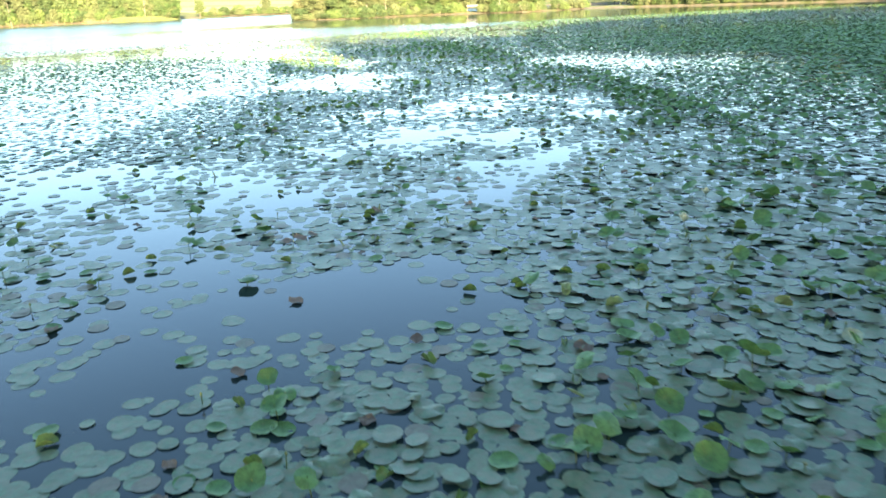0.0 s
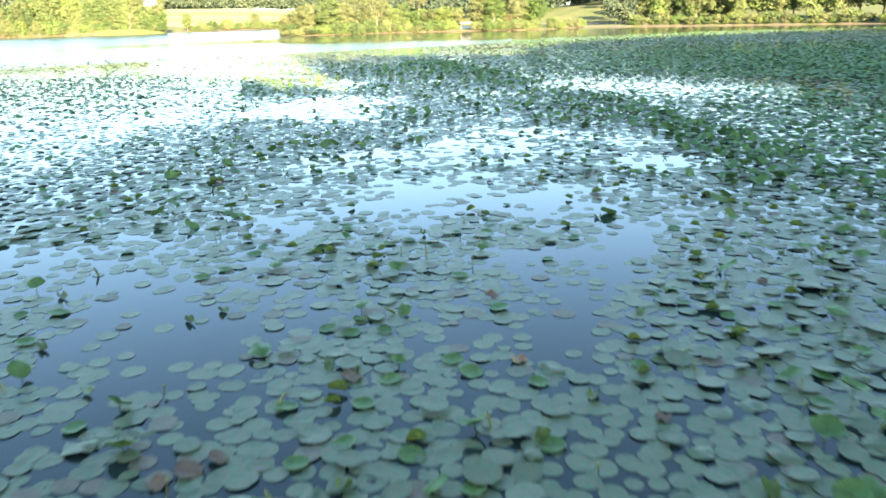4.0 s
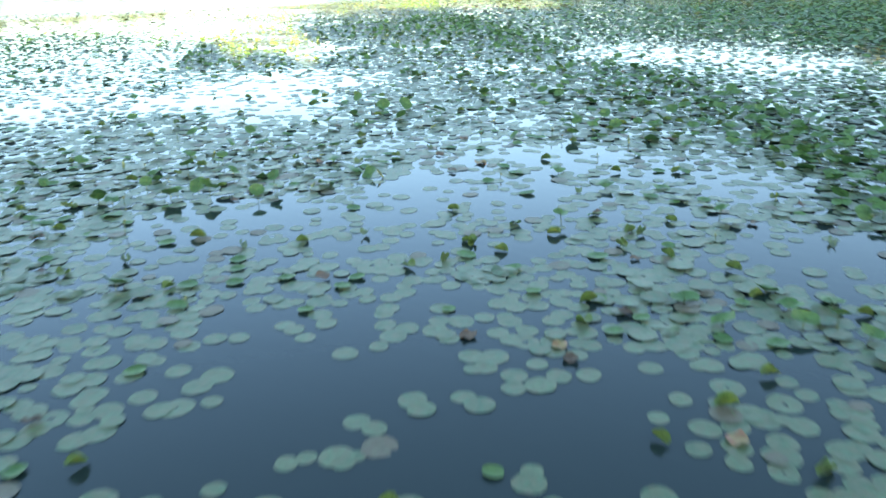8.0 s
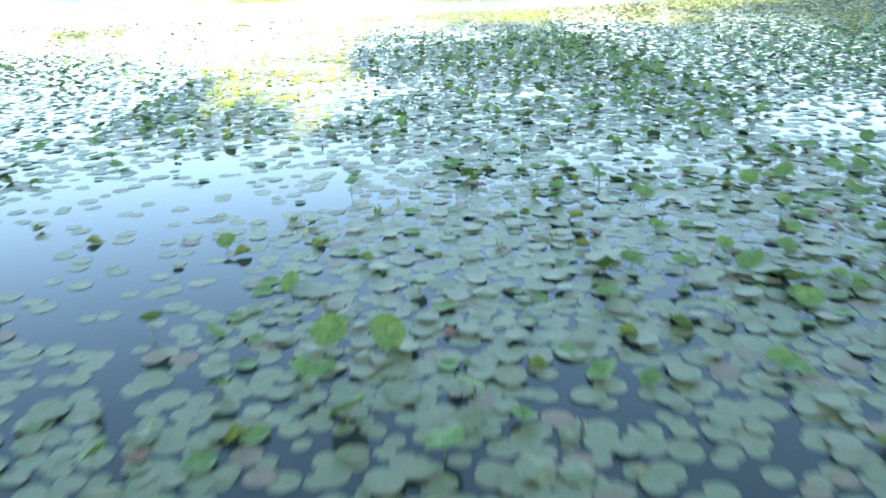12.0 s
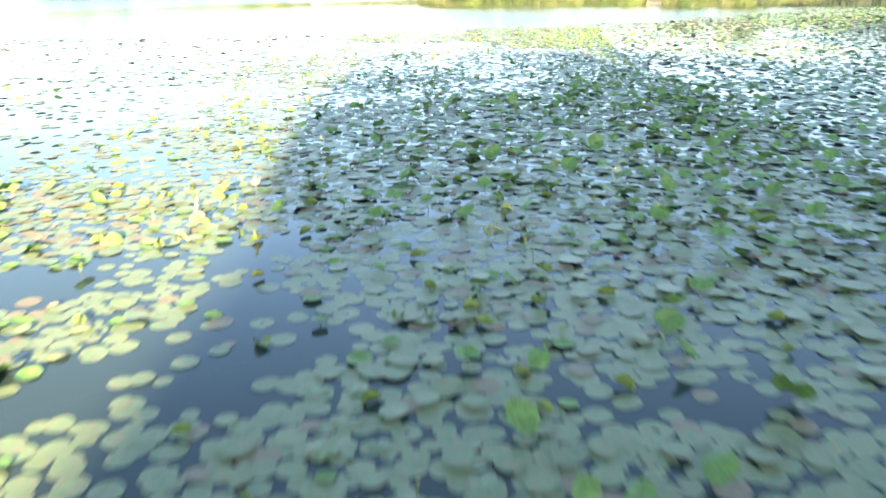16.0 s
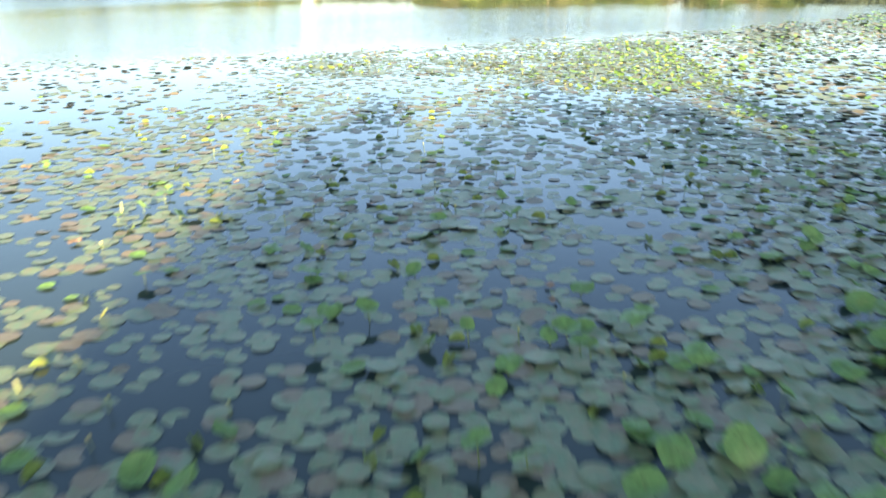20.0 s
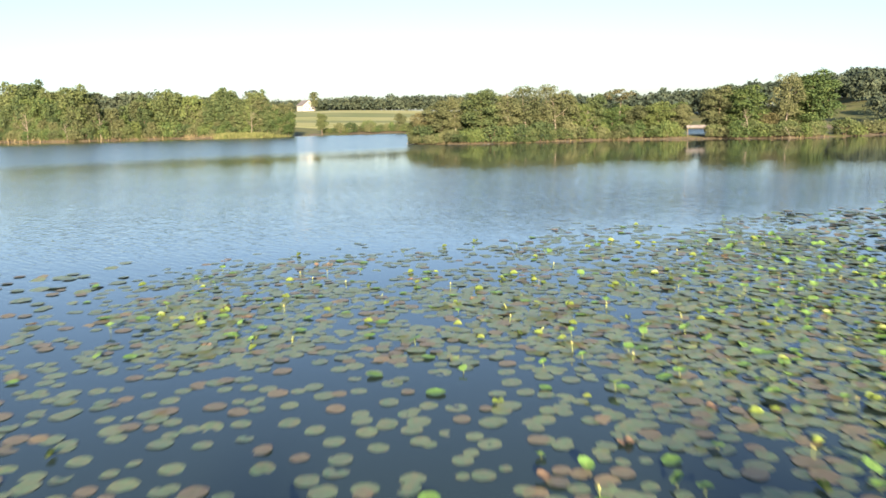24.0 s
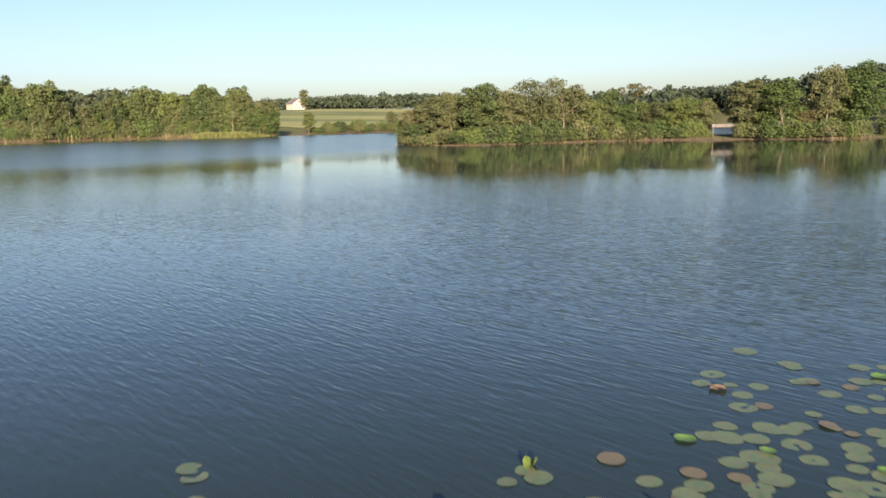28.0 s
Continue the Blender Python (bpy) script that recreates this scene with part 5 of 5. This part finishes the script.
def tree(name, seed, h, wide, count, leaf, label, leaves, bark, crown_from=0.3, open_crown=False):
    """A tapered trunk that forks into limbs, and a broad crown of separate leafy lobes at the limbs' ends. Stands at the origin."""
    g = np.random.default_rng(seed)
    top = empty(name, pose(0, 0, 0), label, "bush" if "bush" in name else "tree")
    lean = g.uniform(-0.06, 0.06, 2) * h
    spine = [(lean[0] * t ** 1.5, lean[1] * t ** 1.5 + 0.02 * h * math.sin(4 * t + seed), h * 0.86 * t - 0.3 * (t == 0)) for t in (0, 0.25, 0.5, 0.75, 1)]
    r0 = 0.011 * h + 0.02
    wood = [tube(spine, [r0 * k for k in (1.25, 0.9, 0.65, 0.4, 0.12)], 7)]
    centres, radii = [], []
    lobes = 11 if open_crown else 30
    mid_z, half_z = h * (1 + crown_from) / 2, h * (1 - crown_from) / 2
    for k in range(lobes):
        u = 1 - 2 * (k + 0.5) / lobes
        th = k * 2.39996 + g.uniform(-0.5, 0.5)
        out = math.sqrt(1 - u * u)
        # broad shoulders, a rounded top, and a narrower foot
        reach = wide * (0.35 + 0.65 * out) * g.uniform(0.45, 0.86) * (1.0 if u > -0.4 else 0.8)
        z = mid_z + half_z * (0.80 * u + g.uniform(-0.12, 0.10))
        at = Vector((math.cos(th) * reach, math.sin(th) * reach, z))
        t = min(max((z - 0.45 * reach) / (0.86 * h), 0.15), 0.96)
        i = min(int(t * 4), 3)
        a = Vector(spine[i]).lerp(Vector(spine[i + 1]), t * 4 - i)
        bend = a.lerp(at, 0.5) + Vector((0, 0, -0.10 * reach))
        if open_crown or k % 2 == 0:
            wood.append(tube([a, bend, at], [r0 * 0.5 * (1.15 - t), r0 * 0.3 * (1.15 - t), r0 * 0.07], 5))
        centres.append(tuple(at))
        radii.append(wide * (0.22 if open_crown else 0.30) * g.uniform(0.65, 1.25))
    if not open_crown:
        for k in range(4):
            centres.append((0, 0, mid_z + half_z * (0.55 - 0.35 * k)))
            radii.append(wide * 0.42)
    part("trunk", tubes("trunk", wood, bark), top)
    v, f = leaf_cloud(g, centres, radii, count, leaf, 0.88)
    part("crown", mesh_from("crown", v, f, leaves, False), top)
    return top


def bush(name, seed, h, wide, count, leaf, label, leaves):
    g = np.random.default_rng(seed)
    top = empty(name, pose(0, 0, 0), label, "bush")
    wood, centres, radii = [], [], []
    for k in range(6):
        th = k * 1.05 + g.uniform(-0.4, 0.4)
        tip = (math.cos(th) * wide * 0.55, math.sin(th) * wide * 0.55, h * g.uniform(0.45, 0.8))
        wood.append(tube([(0.1 * math.cos(th), 0.1 * math.sin(th), -0.2), (tip[0] * 0.4, tip[1] * 0.4, tip[2] * 0.55), tip], (0.05, 0.035, 0.012), 5))
        centres.append((tip[0], tip[1], tip[2] * 0.8))
        radii.append(wide * g.uniform(0.38, 0.6))
        centres.append((tip[0] * 1.15, tip[1] * 1.15, h * 0.16))
        radii.append(wide * g.uniform(0.3, 0.42))
    centres.append((0, 0, h * 0.6))
    radii.append(wide * 0.6)
    part("stem", tubes("stem", wood, M_BARK), top)
    v, f = leaf_cloud(g, centres, radii, count, leaf, h / wide * 0.55)
    v[:, 2] = np.maximum(v[:, 2], 0.02)
    part("crown", mesh_from("crown", v, f, leaves, False), top)
    return top


def plant(ob, x, y, h_scale, yaw, w_scale=None, sink=0.05):
    w = h_scale if w_scale is None else w_scale
    return copy_thing(ob, Matrix.Translation((x, y, float(land(x, y)) - sink)) @ Matrix.Rotation(yaw, 4, "Z") @ Matrix.Diagonal((w, w, h_scale, 1)))


LAB = "lake-shore tree with sunlit olive-green leaves"
T = [tree("shore_tree", 11, 10, 3.0, 8200, 0.135, LAB, M_CROWN, M_BARK, 0.13),
     tree("shore_tree", 12, 10, 3.0, 7600, 0.135, LAB, M_CROWN2, M_BARK, 0.15),
     tree("shore_tree", 13, 10, 3.0, 8400, 0.135, LAB, M_BUSH, M_BARK, 0.06),
     tree("shore_tree", 14, 10, 3.0, 4600, 0.12, "thin pale-stemmed lake-shore tree with an airy crown", M_CROWN2, M_PALE, 0.24),
     tree("bare_topped_tree", 15, 10, 2.6, 1300, 0.12, "bare pale tree with a thin flat-topped crown", M_RUST, M_PALE, 0.74, True),
     tree("shore_tree", 16, 10, 3.0, 5200, 0.125, "small rusty-leaved tree at the water's edge", M_RUST, M_PALE, 0.20)]
B = [bush("shore_bush", 31, 2.2, 1.5, 1700, 0.11, "leafy green bush at the water's edge", M_BUSH),
     bush("shore_bush", 32, 2.2, 1.7, 1700, 0.11, "leafy dark green bush at the water's edge", M_CROWN),
     bush("shore_bush", 33, 2.0, 1.4, 1500, 0.11, "olive bush with dry leaves at the water's edge", M_CROWN2)]
F = [tree("bank_tree", 41, 15, 4.8, 4600, 0.29, "tall broad green tree on the far bank", M_CROWN, M_BARK, 0.12),
     tree("bank_tree", 42, 15, 4.4, 4200, 0.28, "tall green tree on the far bank", M_CROWN2, M_BARK, 0.16),
     tree("bank_tree", 43, 15, 5.2, 4800, 0.29, "wide-crowned green tree on the far bank", M_BUSH, M_BARK, 0.10)]


def shore_y(x):
    """The near shore of the wooded spit at x."""
    return float(np.interp(x, [-48.5, -43, -34, -25.5, -17, -8, 1, 16, 27, 38], [214.5, 209, 206.5, 211, 218, 220.5, 219, 214, 222, 234]))


# the wooded spit: kind, x, height, crown's width
def spit_tree(k, x, h, w, back=3.5):
    plant(T[k], x, shore_y(x) + back, h / 10, x * 1.7, w / 6.0)


spit_tree(0, -46.6, 3.6, 4.0, 2.0)
spit_tree(5, -44.6, 5.5, 4.6, 2.0)
spit_tree(1, -41.3, 7.0, 6.2)
spit_tree(3, -38.5, 7.6, 4.6)
spit_tree(0, -33.9, 8.6, 8.0)
spit_tree(1, -29.9, 7.5, 5.8)
spit_tree(3, -26.9, 9.2, 6.6)
spit_tree(3, -23.3, 9.5, 5.4)
spit_tree(1, -20.7, 8.3, 6.0)
spit_tree(2, -18.3, 6.3, 5.4)
spit_tree(0, -15.5, 7.6, 4.8)
spit_tree(4, -11.4, 8.4, 6.2)
spit_tree(2, -12.6, 5.4, 4.6, 2.6)
spit_tree(1, -8.1, 5.5, 5.4)
spit_tree(2, -4.9, 6.1, 6.6)
spit_tree(1, -0.9, 5.6, 4.6, 4.5)
spit_tree(1, 5.2, 8.4, 6.8)
spit_tree(2, 9.1, 8.3, 8.2)
spit_tree(5, 12.4, 4.0, 4.2)
spit_tree(3, 15.1, 10.2, 5.6)
spit_tree(2, 20.0, 10.4, 8.2)
spit_tree(0, 18.0, 7.0, 6.0, 7.0)
spit_tree(1, 7.2, 7.2, 6.0, 7.0)
for x in np.arange(-43.5, 19, 2.3):
    if not -0.5 < x < 4.0:
        spit_tree(int(abs(x)) % 3, x + rng.uniform(-1, 1), rng.uniform(4.4, 6.0), 6.0, rng.uniform(6, 11))
for x in np.arange(-47, 21, 1.15):
    if -0.4 < x < 3.0:
        continue
    plant(B[int(rng.integers(3))], x + rng.uniform(-0.5, 0.5), shore_y(x) + rng.uniform(0.4, 2.2), rng.uniform(0.55, 1.15) + 0.75 * rng.random() ** 2, rng.uniform(0, 6), rng.uniform(0.8, 1.4))
for x in (25.0, 27.0, 29.5, 32.0, 33.5):
    plant(B[int(x) % 3], x, shore_y(x) + 1.5, rng.uniform(1.0, 1.6), x, 1.3)
# the next headland along the right shore
for k in range(46):
    t = k / 45
    x = float(np.interp(t, [0, 0.25, 0.5, 0.75, 1], [47, 66, 92, 115, 120]))
    y = float(np.interp(t, [0, 0.25, 0.5, 0.75, 1], [229, 212, 194, 150, 80]))
    plant(F[k % 3] if k % 4 else T[k % 3], x + rng.uniform(3, 7), y + rng.uniform(2, 7), (rng.uniform(0.65, 0.95) if k % 4 else 1.0) * (1 + 0.7 * min(max(k - 12, 0) / 10, 1)), k * 1.3)
    plant(B[k % 3], x + rng.uniform(0.5, 1.5), y + rng.uniform(1, 2), rng.uniform(0.8, 1.5), k * 2.1)
# the far bank across the water
bank_x = [-220, -211, -204, -198, -192, -187, -183, -177, -168, -164, -154, -134, -121, -115]
bank_h = [19, 19.2, 17, 15, 18.2, 15.5, 12.6, 13.6, 15.2, 16.4, 15.4, 14.6, 12.6, 9.5]
for k in range(84):
    x = -228 + k * 1.28
    h = float(np.interp(x, bank_x, bank_h)) * (1.08 if k % 9 == 3 else rng.uniform(0.62, 0.98))
    y0 = float(np.interp(x, [-330, -215, -195, -186, -176, -163, -138, -123], [330, 307, 298, 300, 312, 325, 319, 325]))
    plant(F[k % 3], x, y0 + (rng.uniform(5, 20) if x < -136 else rng.uniform(1, 4)), h / 15, k * 1.1)
    plant(F[(k + 1) % 3] if k % 2 else B[k % 3], x + rng.uniform(-1, 1), y0 + rng.uniform(2.5, 5), (0.40 if k % 2 else 1.9) * rng.uniform(0.8, 1.2), k * 0.7)
B.append(bush("yellow_bush", 71, 6.5, 4.2, 1700, 0.42, "rounded yellow-green bush on the far bank", M_BUSH))
plant(B[3], -166, 326, 1.0, 0.4)
plant(B[3], -134, 322, 0.5, 1.4)
# bushes and small trees under the hay field
for k in range(20):
    x = -122 + k * 1.9
    plant(B[k % 3], x, float(np.interp(x, [-125, -116, -95, -50], [356, 367, 370, 365])) + rng.uniform(2, 7), rng.uniform(0.9, 2.2), k, rng.uniform(1.2, 2.0))
plant(F[1], -229.5, 612, 0.95, 0.3, 0.9)
plant(T[0], -122, 358, 0.78, 1.0, 0.95)
plant(T[1], -96, 376, 0.7, 2.0, 0.9)
# trees behind the start, whose long shadows lie over the leaves
S = [tree("tall_tree", 91 + k, 15, 4.6, 1300, 0.97, "tall leafy tree on the shore behind the start", M_CROWN, M_BARK, 0.08) for k in range(3)]


def skyline(x):
    """Height of the tree tops along the shore behind the start: a low stretch, then a step up to the tall grove."""
    return float(np.interp(x, [-60, -2, 6, 9, 11, 14.4, 14.8, 16.6, 17.6, 18.6, 19.6, 20.8, 21.8, 23, 28, 30, 34, 37, 42, 48, 58, 70, 120],
                           [23.6, 23.4, 22.4, 21, 19.6, 18.4, 28.6, 29.2, 29.2, 28.2, 27.6, 27.6, 29.2, 29.8, 29.8, 29.0, 28.8, 28.4, 31.5, 34.5, 37.5, 39.5, 40.5]))


S_TOP = [max(v.co.z for part_ob in ob.children for v in part_ob.data.vertices) for ob in S]


def shade_tree(k, x, back, h, w):
    plant(S[k % 3], x, float(np.interp(x, [-60, 60, 118], [-15, -15, 6])) - back, (h + 0.27 * back) / S_TOP[k % 3], k * 0.9, w)


for k in range(19):
    shade_tree(k, -58 + k * 2.75, (k % 2) * 2.0, skyline(-58 + k * 2.75), 0.95)
for k in range(10):
    x = -5.6 + k * 2.0
    shade_tree(k, x, k % 2, skyline(x + 0.7), 0.46)
shade_tree(1, 14.2, 0.5, 18.9, 0.34)
shade_tree(2, 15.3, 2.5, 19.2, 0.34)
shade_tree(0, 15.2, 4.5, 16.0, 0.34)
shade_tree(0, 16.5, 0, 29.3, 0.42)
shade_tree(1, 16.4, 1.5, 28.6, 0.40)
shade_tree(2, 17.4, 0.8, 28.8, 0.45)
for k in range(13):
    x = 18.6 + k * 1.5
    shade_tree(k, x, (k % 3) * 1.2, skyline(x), 0.52)
for k, x in enumerate((13.2, 20.5, 27.5, 34.0, 36.5)):
    shade_tree(k, x, 5.5, skyline(x) - 4.5, 0.4 if x < 18 else 0.9)
for k in range(31):
    x = 36.6 + k * 2.6
    shade_tree(k, x, (k % 2) * 2.5, skyline(x), 0.95)
for ob in T + B + F + S:
    for o in (*ob.children_recursive, ob):
        bpy.data.objects.remove(o)


# ---- woods too far to count ----
def woods(name, xs, ys, hs, wide, count, leaf, label):
    vs, n0 = [], 0
    g = np.random.default_rng(len(name))
    for x, y, h in zip(xs, ys, hs):
        z = float(land(x, y))
        k = 5
        cs = [(x + g.uniform(-0.5, 0.5) * wide, y + g.uniform(-0.5, 0.5) * wide, z + h * g.uniform(0.35, 0.85)) for _ in range(k)]
        v, _ = leaf_cloud(g, cs, [wide * g.uniform(0.4, 0.65) for _ in range(k)], count, leaf, 0.9)
        vs.append(v)
    v = np.concatenate(vs)
    f = np.arange(len(v)).reshape(-1, 4)
    return tagged(new(name, mesh_from(name, v, f, M_WOODS, False)), label, "woods", kind="stuff")


wx = rng.uniform(-30, 290, 520)
wy = rng.uniform(380, 560, 520)
woods("wooded_hill", wx, wy, rng.uniform(7.5, 10.5, 520), 6.0, 230, 0.85, "dark wooded hill behind the spit")
wx = rng.uniform(-420, 80, 460)
wx2 = rng.uniform(58, 200, 130)
woods("near_hill_woods", wx2, 262 + (wx2 - 58) * 0.2 + rng.uniform(0, 120, 130), rng.uniform(6.5, 9.5, 130), 5.0, 320, 0.6, "dark woods at the foot of the hill behind the spit")
woods("far_tree_line", wx, 720 + rng.uniform(0, 60, 460), rng.uniform(9, 13, 460), 9.0, 170, 1.1, "distant line of woods behind the hay field")
wx = rng.uniform(-330, -158, 150)
woods("bank_woods", wx, 345 + rng.uniform(-5, 40, 150), rng.uniform(11, 15, 150), 5.5, 260, 0.75, "woods filling the far bank behind the front trees")


# ---- reeds and grass at the water's edge ----
def blades(name, x, y, h, width, material, label):
    n = len(x)
    z = land(x, y)
    a = rng.uniform(0, 6.28, n)
    lx, ly = rng.normal(0, 0.16, n) * h, rng.normal(0, 0.16, n) * h
    dx, dy = np.cos(a) * width, np.sin(a) * width
    v = np.stack([np.stack([x - dx, y - dy, z - 0.1], -1), np.stack([x + dx, y + dy, z - 0.1], -1),
                  np.stack([x + lx * 0.4 + dx * 0.6, y + ly * 0.4 + dy * 0.6, z + h * 0.6], -1), np.stack([x + lx, y + ly, z + h], -1)], 1).reshape(-1, 3)
    f = np.arange(n * 4).reshape(-1, 4)
    return tagged(new(name, mesh_from(name, v, f, material, False)), label, "reeds", kind="stuff")


n = 800
x = rng.uniform(-48, 22, n)
y = np.array([shore_y(q) for q in x]) + rng.uniform(-0.5, 0.7, n)
blades("shore_reeds", x, y, rng.uniform(0.15, 0.55, n), 0.03, M_REED, "thin dry reeds along the edge of the spit")
n = 5200
x = rng.uniform(-143, -121, n)
y = np.interp(x, [-143, -138, -123, -121], [314, 311.5, 309.5, 320]) + rng.uniform(-0.5, 9, n)
blades("marsh_grass", x, y, rng.uniform(0.7, 1.5, n), 0.09, M_GRASS, "tall pale marsh grass on the far bank")
n = 520
x = rng.uniform(-224, -138, n)
y = np.interp(x, [-330, -215, -195, -186, -176, -163, -138], [330, 307, 298, 300, 312, 325, 311]) + rng.uniform(-0.5, 2.0, n)
blades("far_bank_reeds", x, y, rng.uniform(0.5, 1.6, n), 0.07, M_REED, "dry tan reeds along the far bank")


# ---- house on the hill ----
def house(x, y, w, d, h, roof):
    z = float(land(x, y)) - 0.2
    top = empty("farmhouse", pose(x, y, z, 0, 0, 48), "white gabled farmhouse on the hill above the field", "house")
    v = [(-w / 2, -d / 2, 0), (w / 2, -d / 2, 0), (w / 2, d / 2, 0), (-w / 2, d / 2, 0), (-w / 2, -d / 2, h), (w / 2, -d / 2, h), (w / 2, d / 2, h), (-w / 2, d / 2, h), (0, -d / 2, h + roof), (0, d / 2, h + roof)]
    bm = bmesh.new()
    vv = [bm.verts.new(p) for p in v]
    for f in ((0, 1, 5, 8, 4), (2, 3, 7, 9, 6), (1, 2, 6, 5), (3, 0, 4, 7)):
        bm.faces.new([vv[i] for i in f])
    me = bpy.data.meshes.new("wall")
    bm.to_mesh(me)
    bm.free()
    me.materials.append(M_WHITE)
    part("wall", me, top)
    for s in (-1, 1):
        o, t = 0.5, 0.25
        k = (w / 2 + o) / (w / 2)
        a = [(0, -d / 2 - o, h + roof + t), (0, d / 2 + o, h + roof + t), (s * w / 2 * k, d / 2 + o, h + roof - roof * k + t), (s * w / 2 * k, -d / 2 - o, h + roof - roof * k + t)]
        b = [(p[0], p[1], p[2] - t * 0.9) for p in a]
        part("roof", mesh_from("roof", a + b, [(0, 1, 2, 3), (7, 6, 5, 4), (0, 3, 7, 4), (1, 5, 6, 2), (3, 2, 6, 7), (0, 4, 5, 1)], M_ROOF, False), top)
    for (wx2, wz) in ((-w * 0.28, 1.0), (w * 0.02, 1.0), (w * 0.28, 1.0), (-w * 0.18, h * 0.62), (w * 0.18, h * 0.62), (0, h + roof * 0.25)):
        win = part("window", box_mesh("window", wx2 - 0.5, wx2 + 0.5, -d / 2 - 0.06, -d / 2 + 0.05, wz, wz + 1.4, M_WHITE), top)
        part("pane", box_mesh("pane", wx2 - 0.4, wx2 + 0.4, -d / 2 - 0.08, -d / 2 - 0.062, wz + 0.1, wz + 1.3, M_GLASS), win)


house(-239.5, 620, 9.5, 11, 4.4, 3.6)


# ---- boat shelter in a gap of the spit, and dead wood along the shores ----
def shelter(x, y):
    z = float(land(x, y))
    top = empty("boat_shelter", pose(x, y, z, 0, 0, 4), "low white flat-roofed boat shelter among the trees", "shelter")
    part("roof", box_mesh("roof", -2.0, 2.0, -1.2, 1.2, 1.55, 1.85, M_WHITE), top)
    part("fascia", box_mesh("fascia", -2.05, 2.05, -1.26, -1.203, 1.45, 1.9, M_ROOF), top, "dark fascia board")
    for px2 in (-1.85, 1.85):
        for py2 in (-1.1, 1.1):
            part("post", box_mesh("post", px2 - 0.05, px2 + 0.05, py2 - 0.05, py2 + 0.05, -0.2, 1.547, M_BARK), top)


shelter(1.9, 222.5)


def dead_tree(x, y, h, lean, yaw, seed):
    g = np.random.default_rng(seed)
    top = empty("dead_tree", Matrix.Translation((x, y, float(land(x, y)) - 0.2)) @ Euler((lean, 0, yaw)).to_matrix().to_4x4(), "bare pale dead tree trunk at the shore", "dead tree")
    part("trunk", tubes("trunk", [tube([(0, 0, 0), (0.04 * h, 0, h * 0.4), (0.02 * h, 0.03 * h, h)], (0.017 * h, 0.012 * h, 0.004 * h), 7)], M_PALE), top)
    for k in range(9):
        t = 0.38 + 0.065 * k
        a = g.uniform(0, 6.28)
        r = h * (0.34 - 0.3 * (t - 0.4))
        part("branch", tubes("branch", [tube([(0.03 * h, 0.01 * h, h * t), (math.cos(a) * r * 0.5, math.sin(a) * r * 0.5, h * t + r * 0.3), (math.cos(a) * r, math.sin(a) * r, h * t + r * 0.7)],
             (0.007 * h, 0.005 * h, 0.002 * h), 5)], M_PALE), top)


dead_tree(15.2, 213.6, 2.6, 0.5, -1.2, 1)
dead_tree(-30.0, 212.5, 8.0, 0.05, 0.4, 2)
dead_tree(-22.0, 216.0, 7.6, -0.04, 1.4, 3)
dead_tree(-17.0, 219.5, 5.0, 0.1, 2.2, 4)
dead_tree(9.5, 217.0, 5.0, 0.35, -0.9, 5)
dead_tree(-206.0, 303.5, 10.0, 0.05, 0.4, 6)
dead_tree(-188.0, 300.5, 6.0, -0.15, 1.4, 7)
dead_tree(-181.0, 308.0, 9.0, 0.04, 2.4, 8)
dead_tree(-131.0, 318.0, 8.0, 0.06, 0.9, 9)
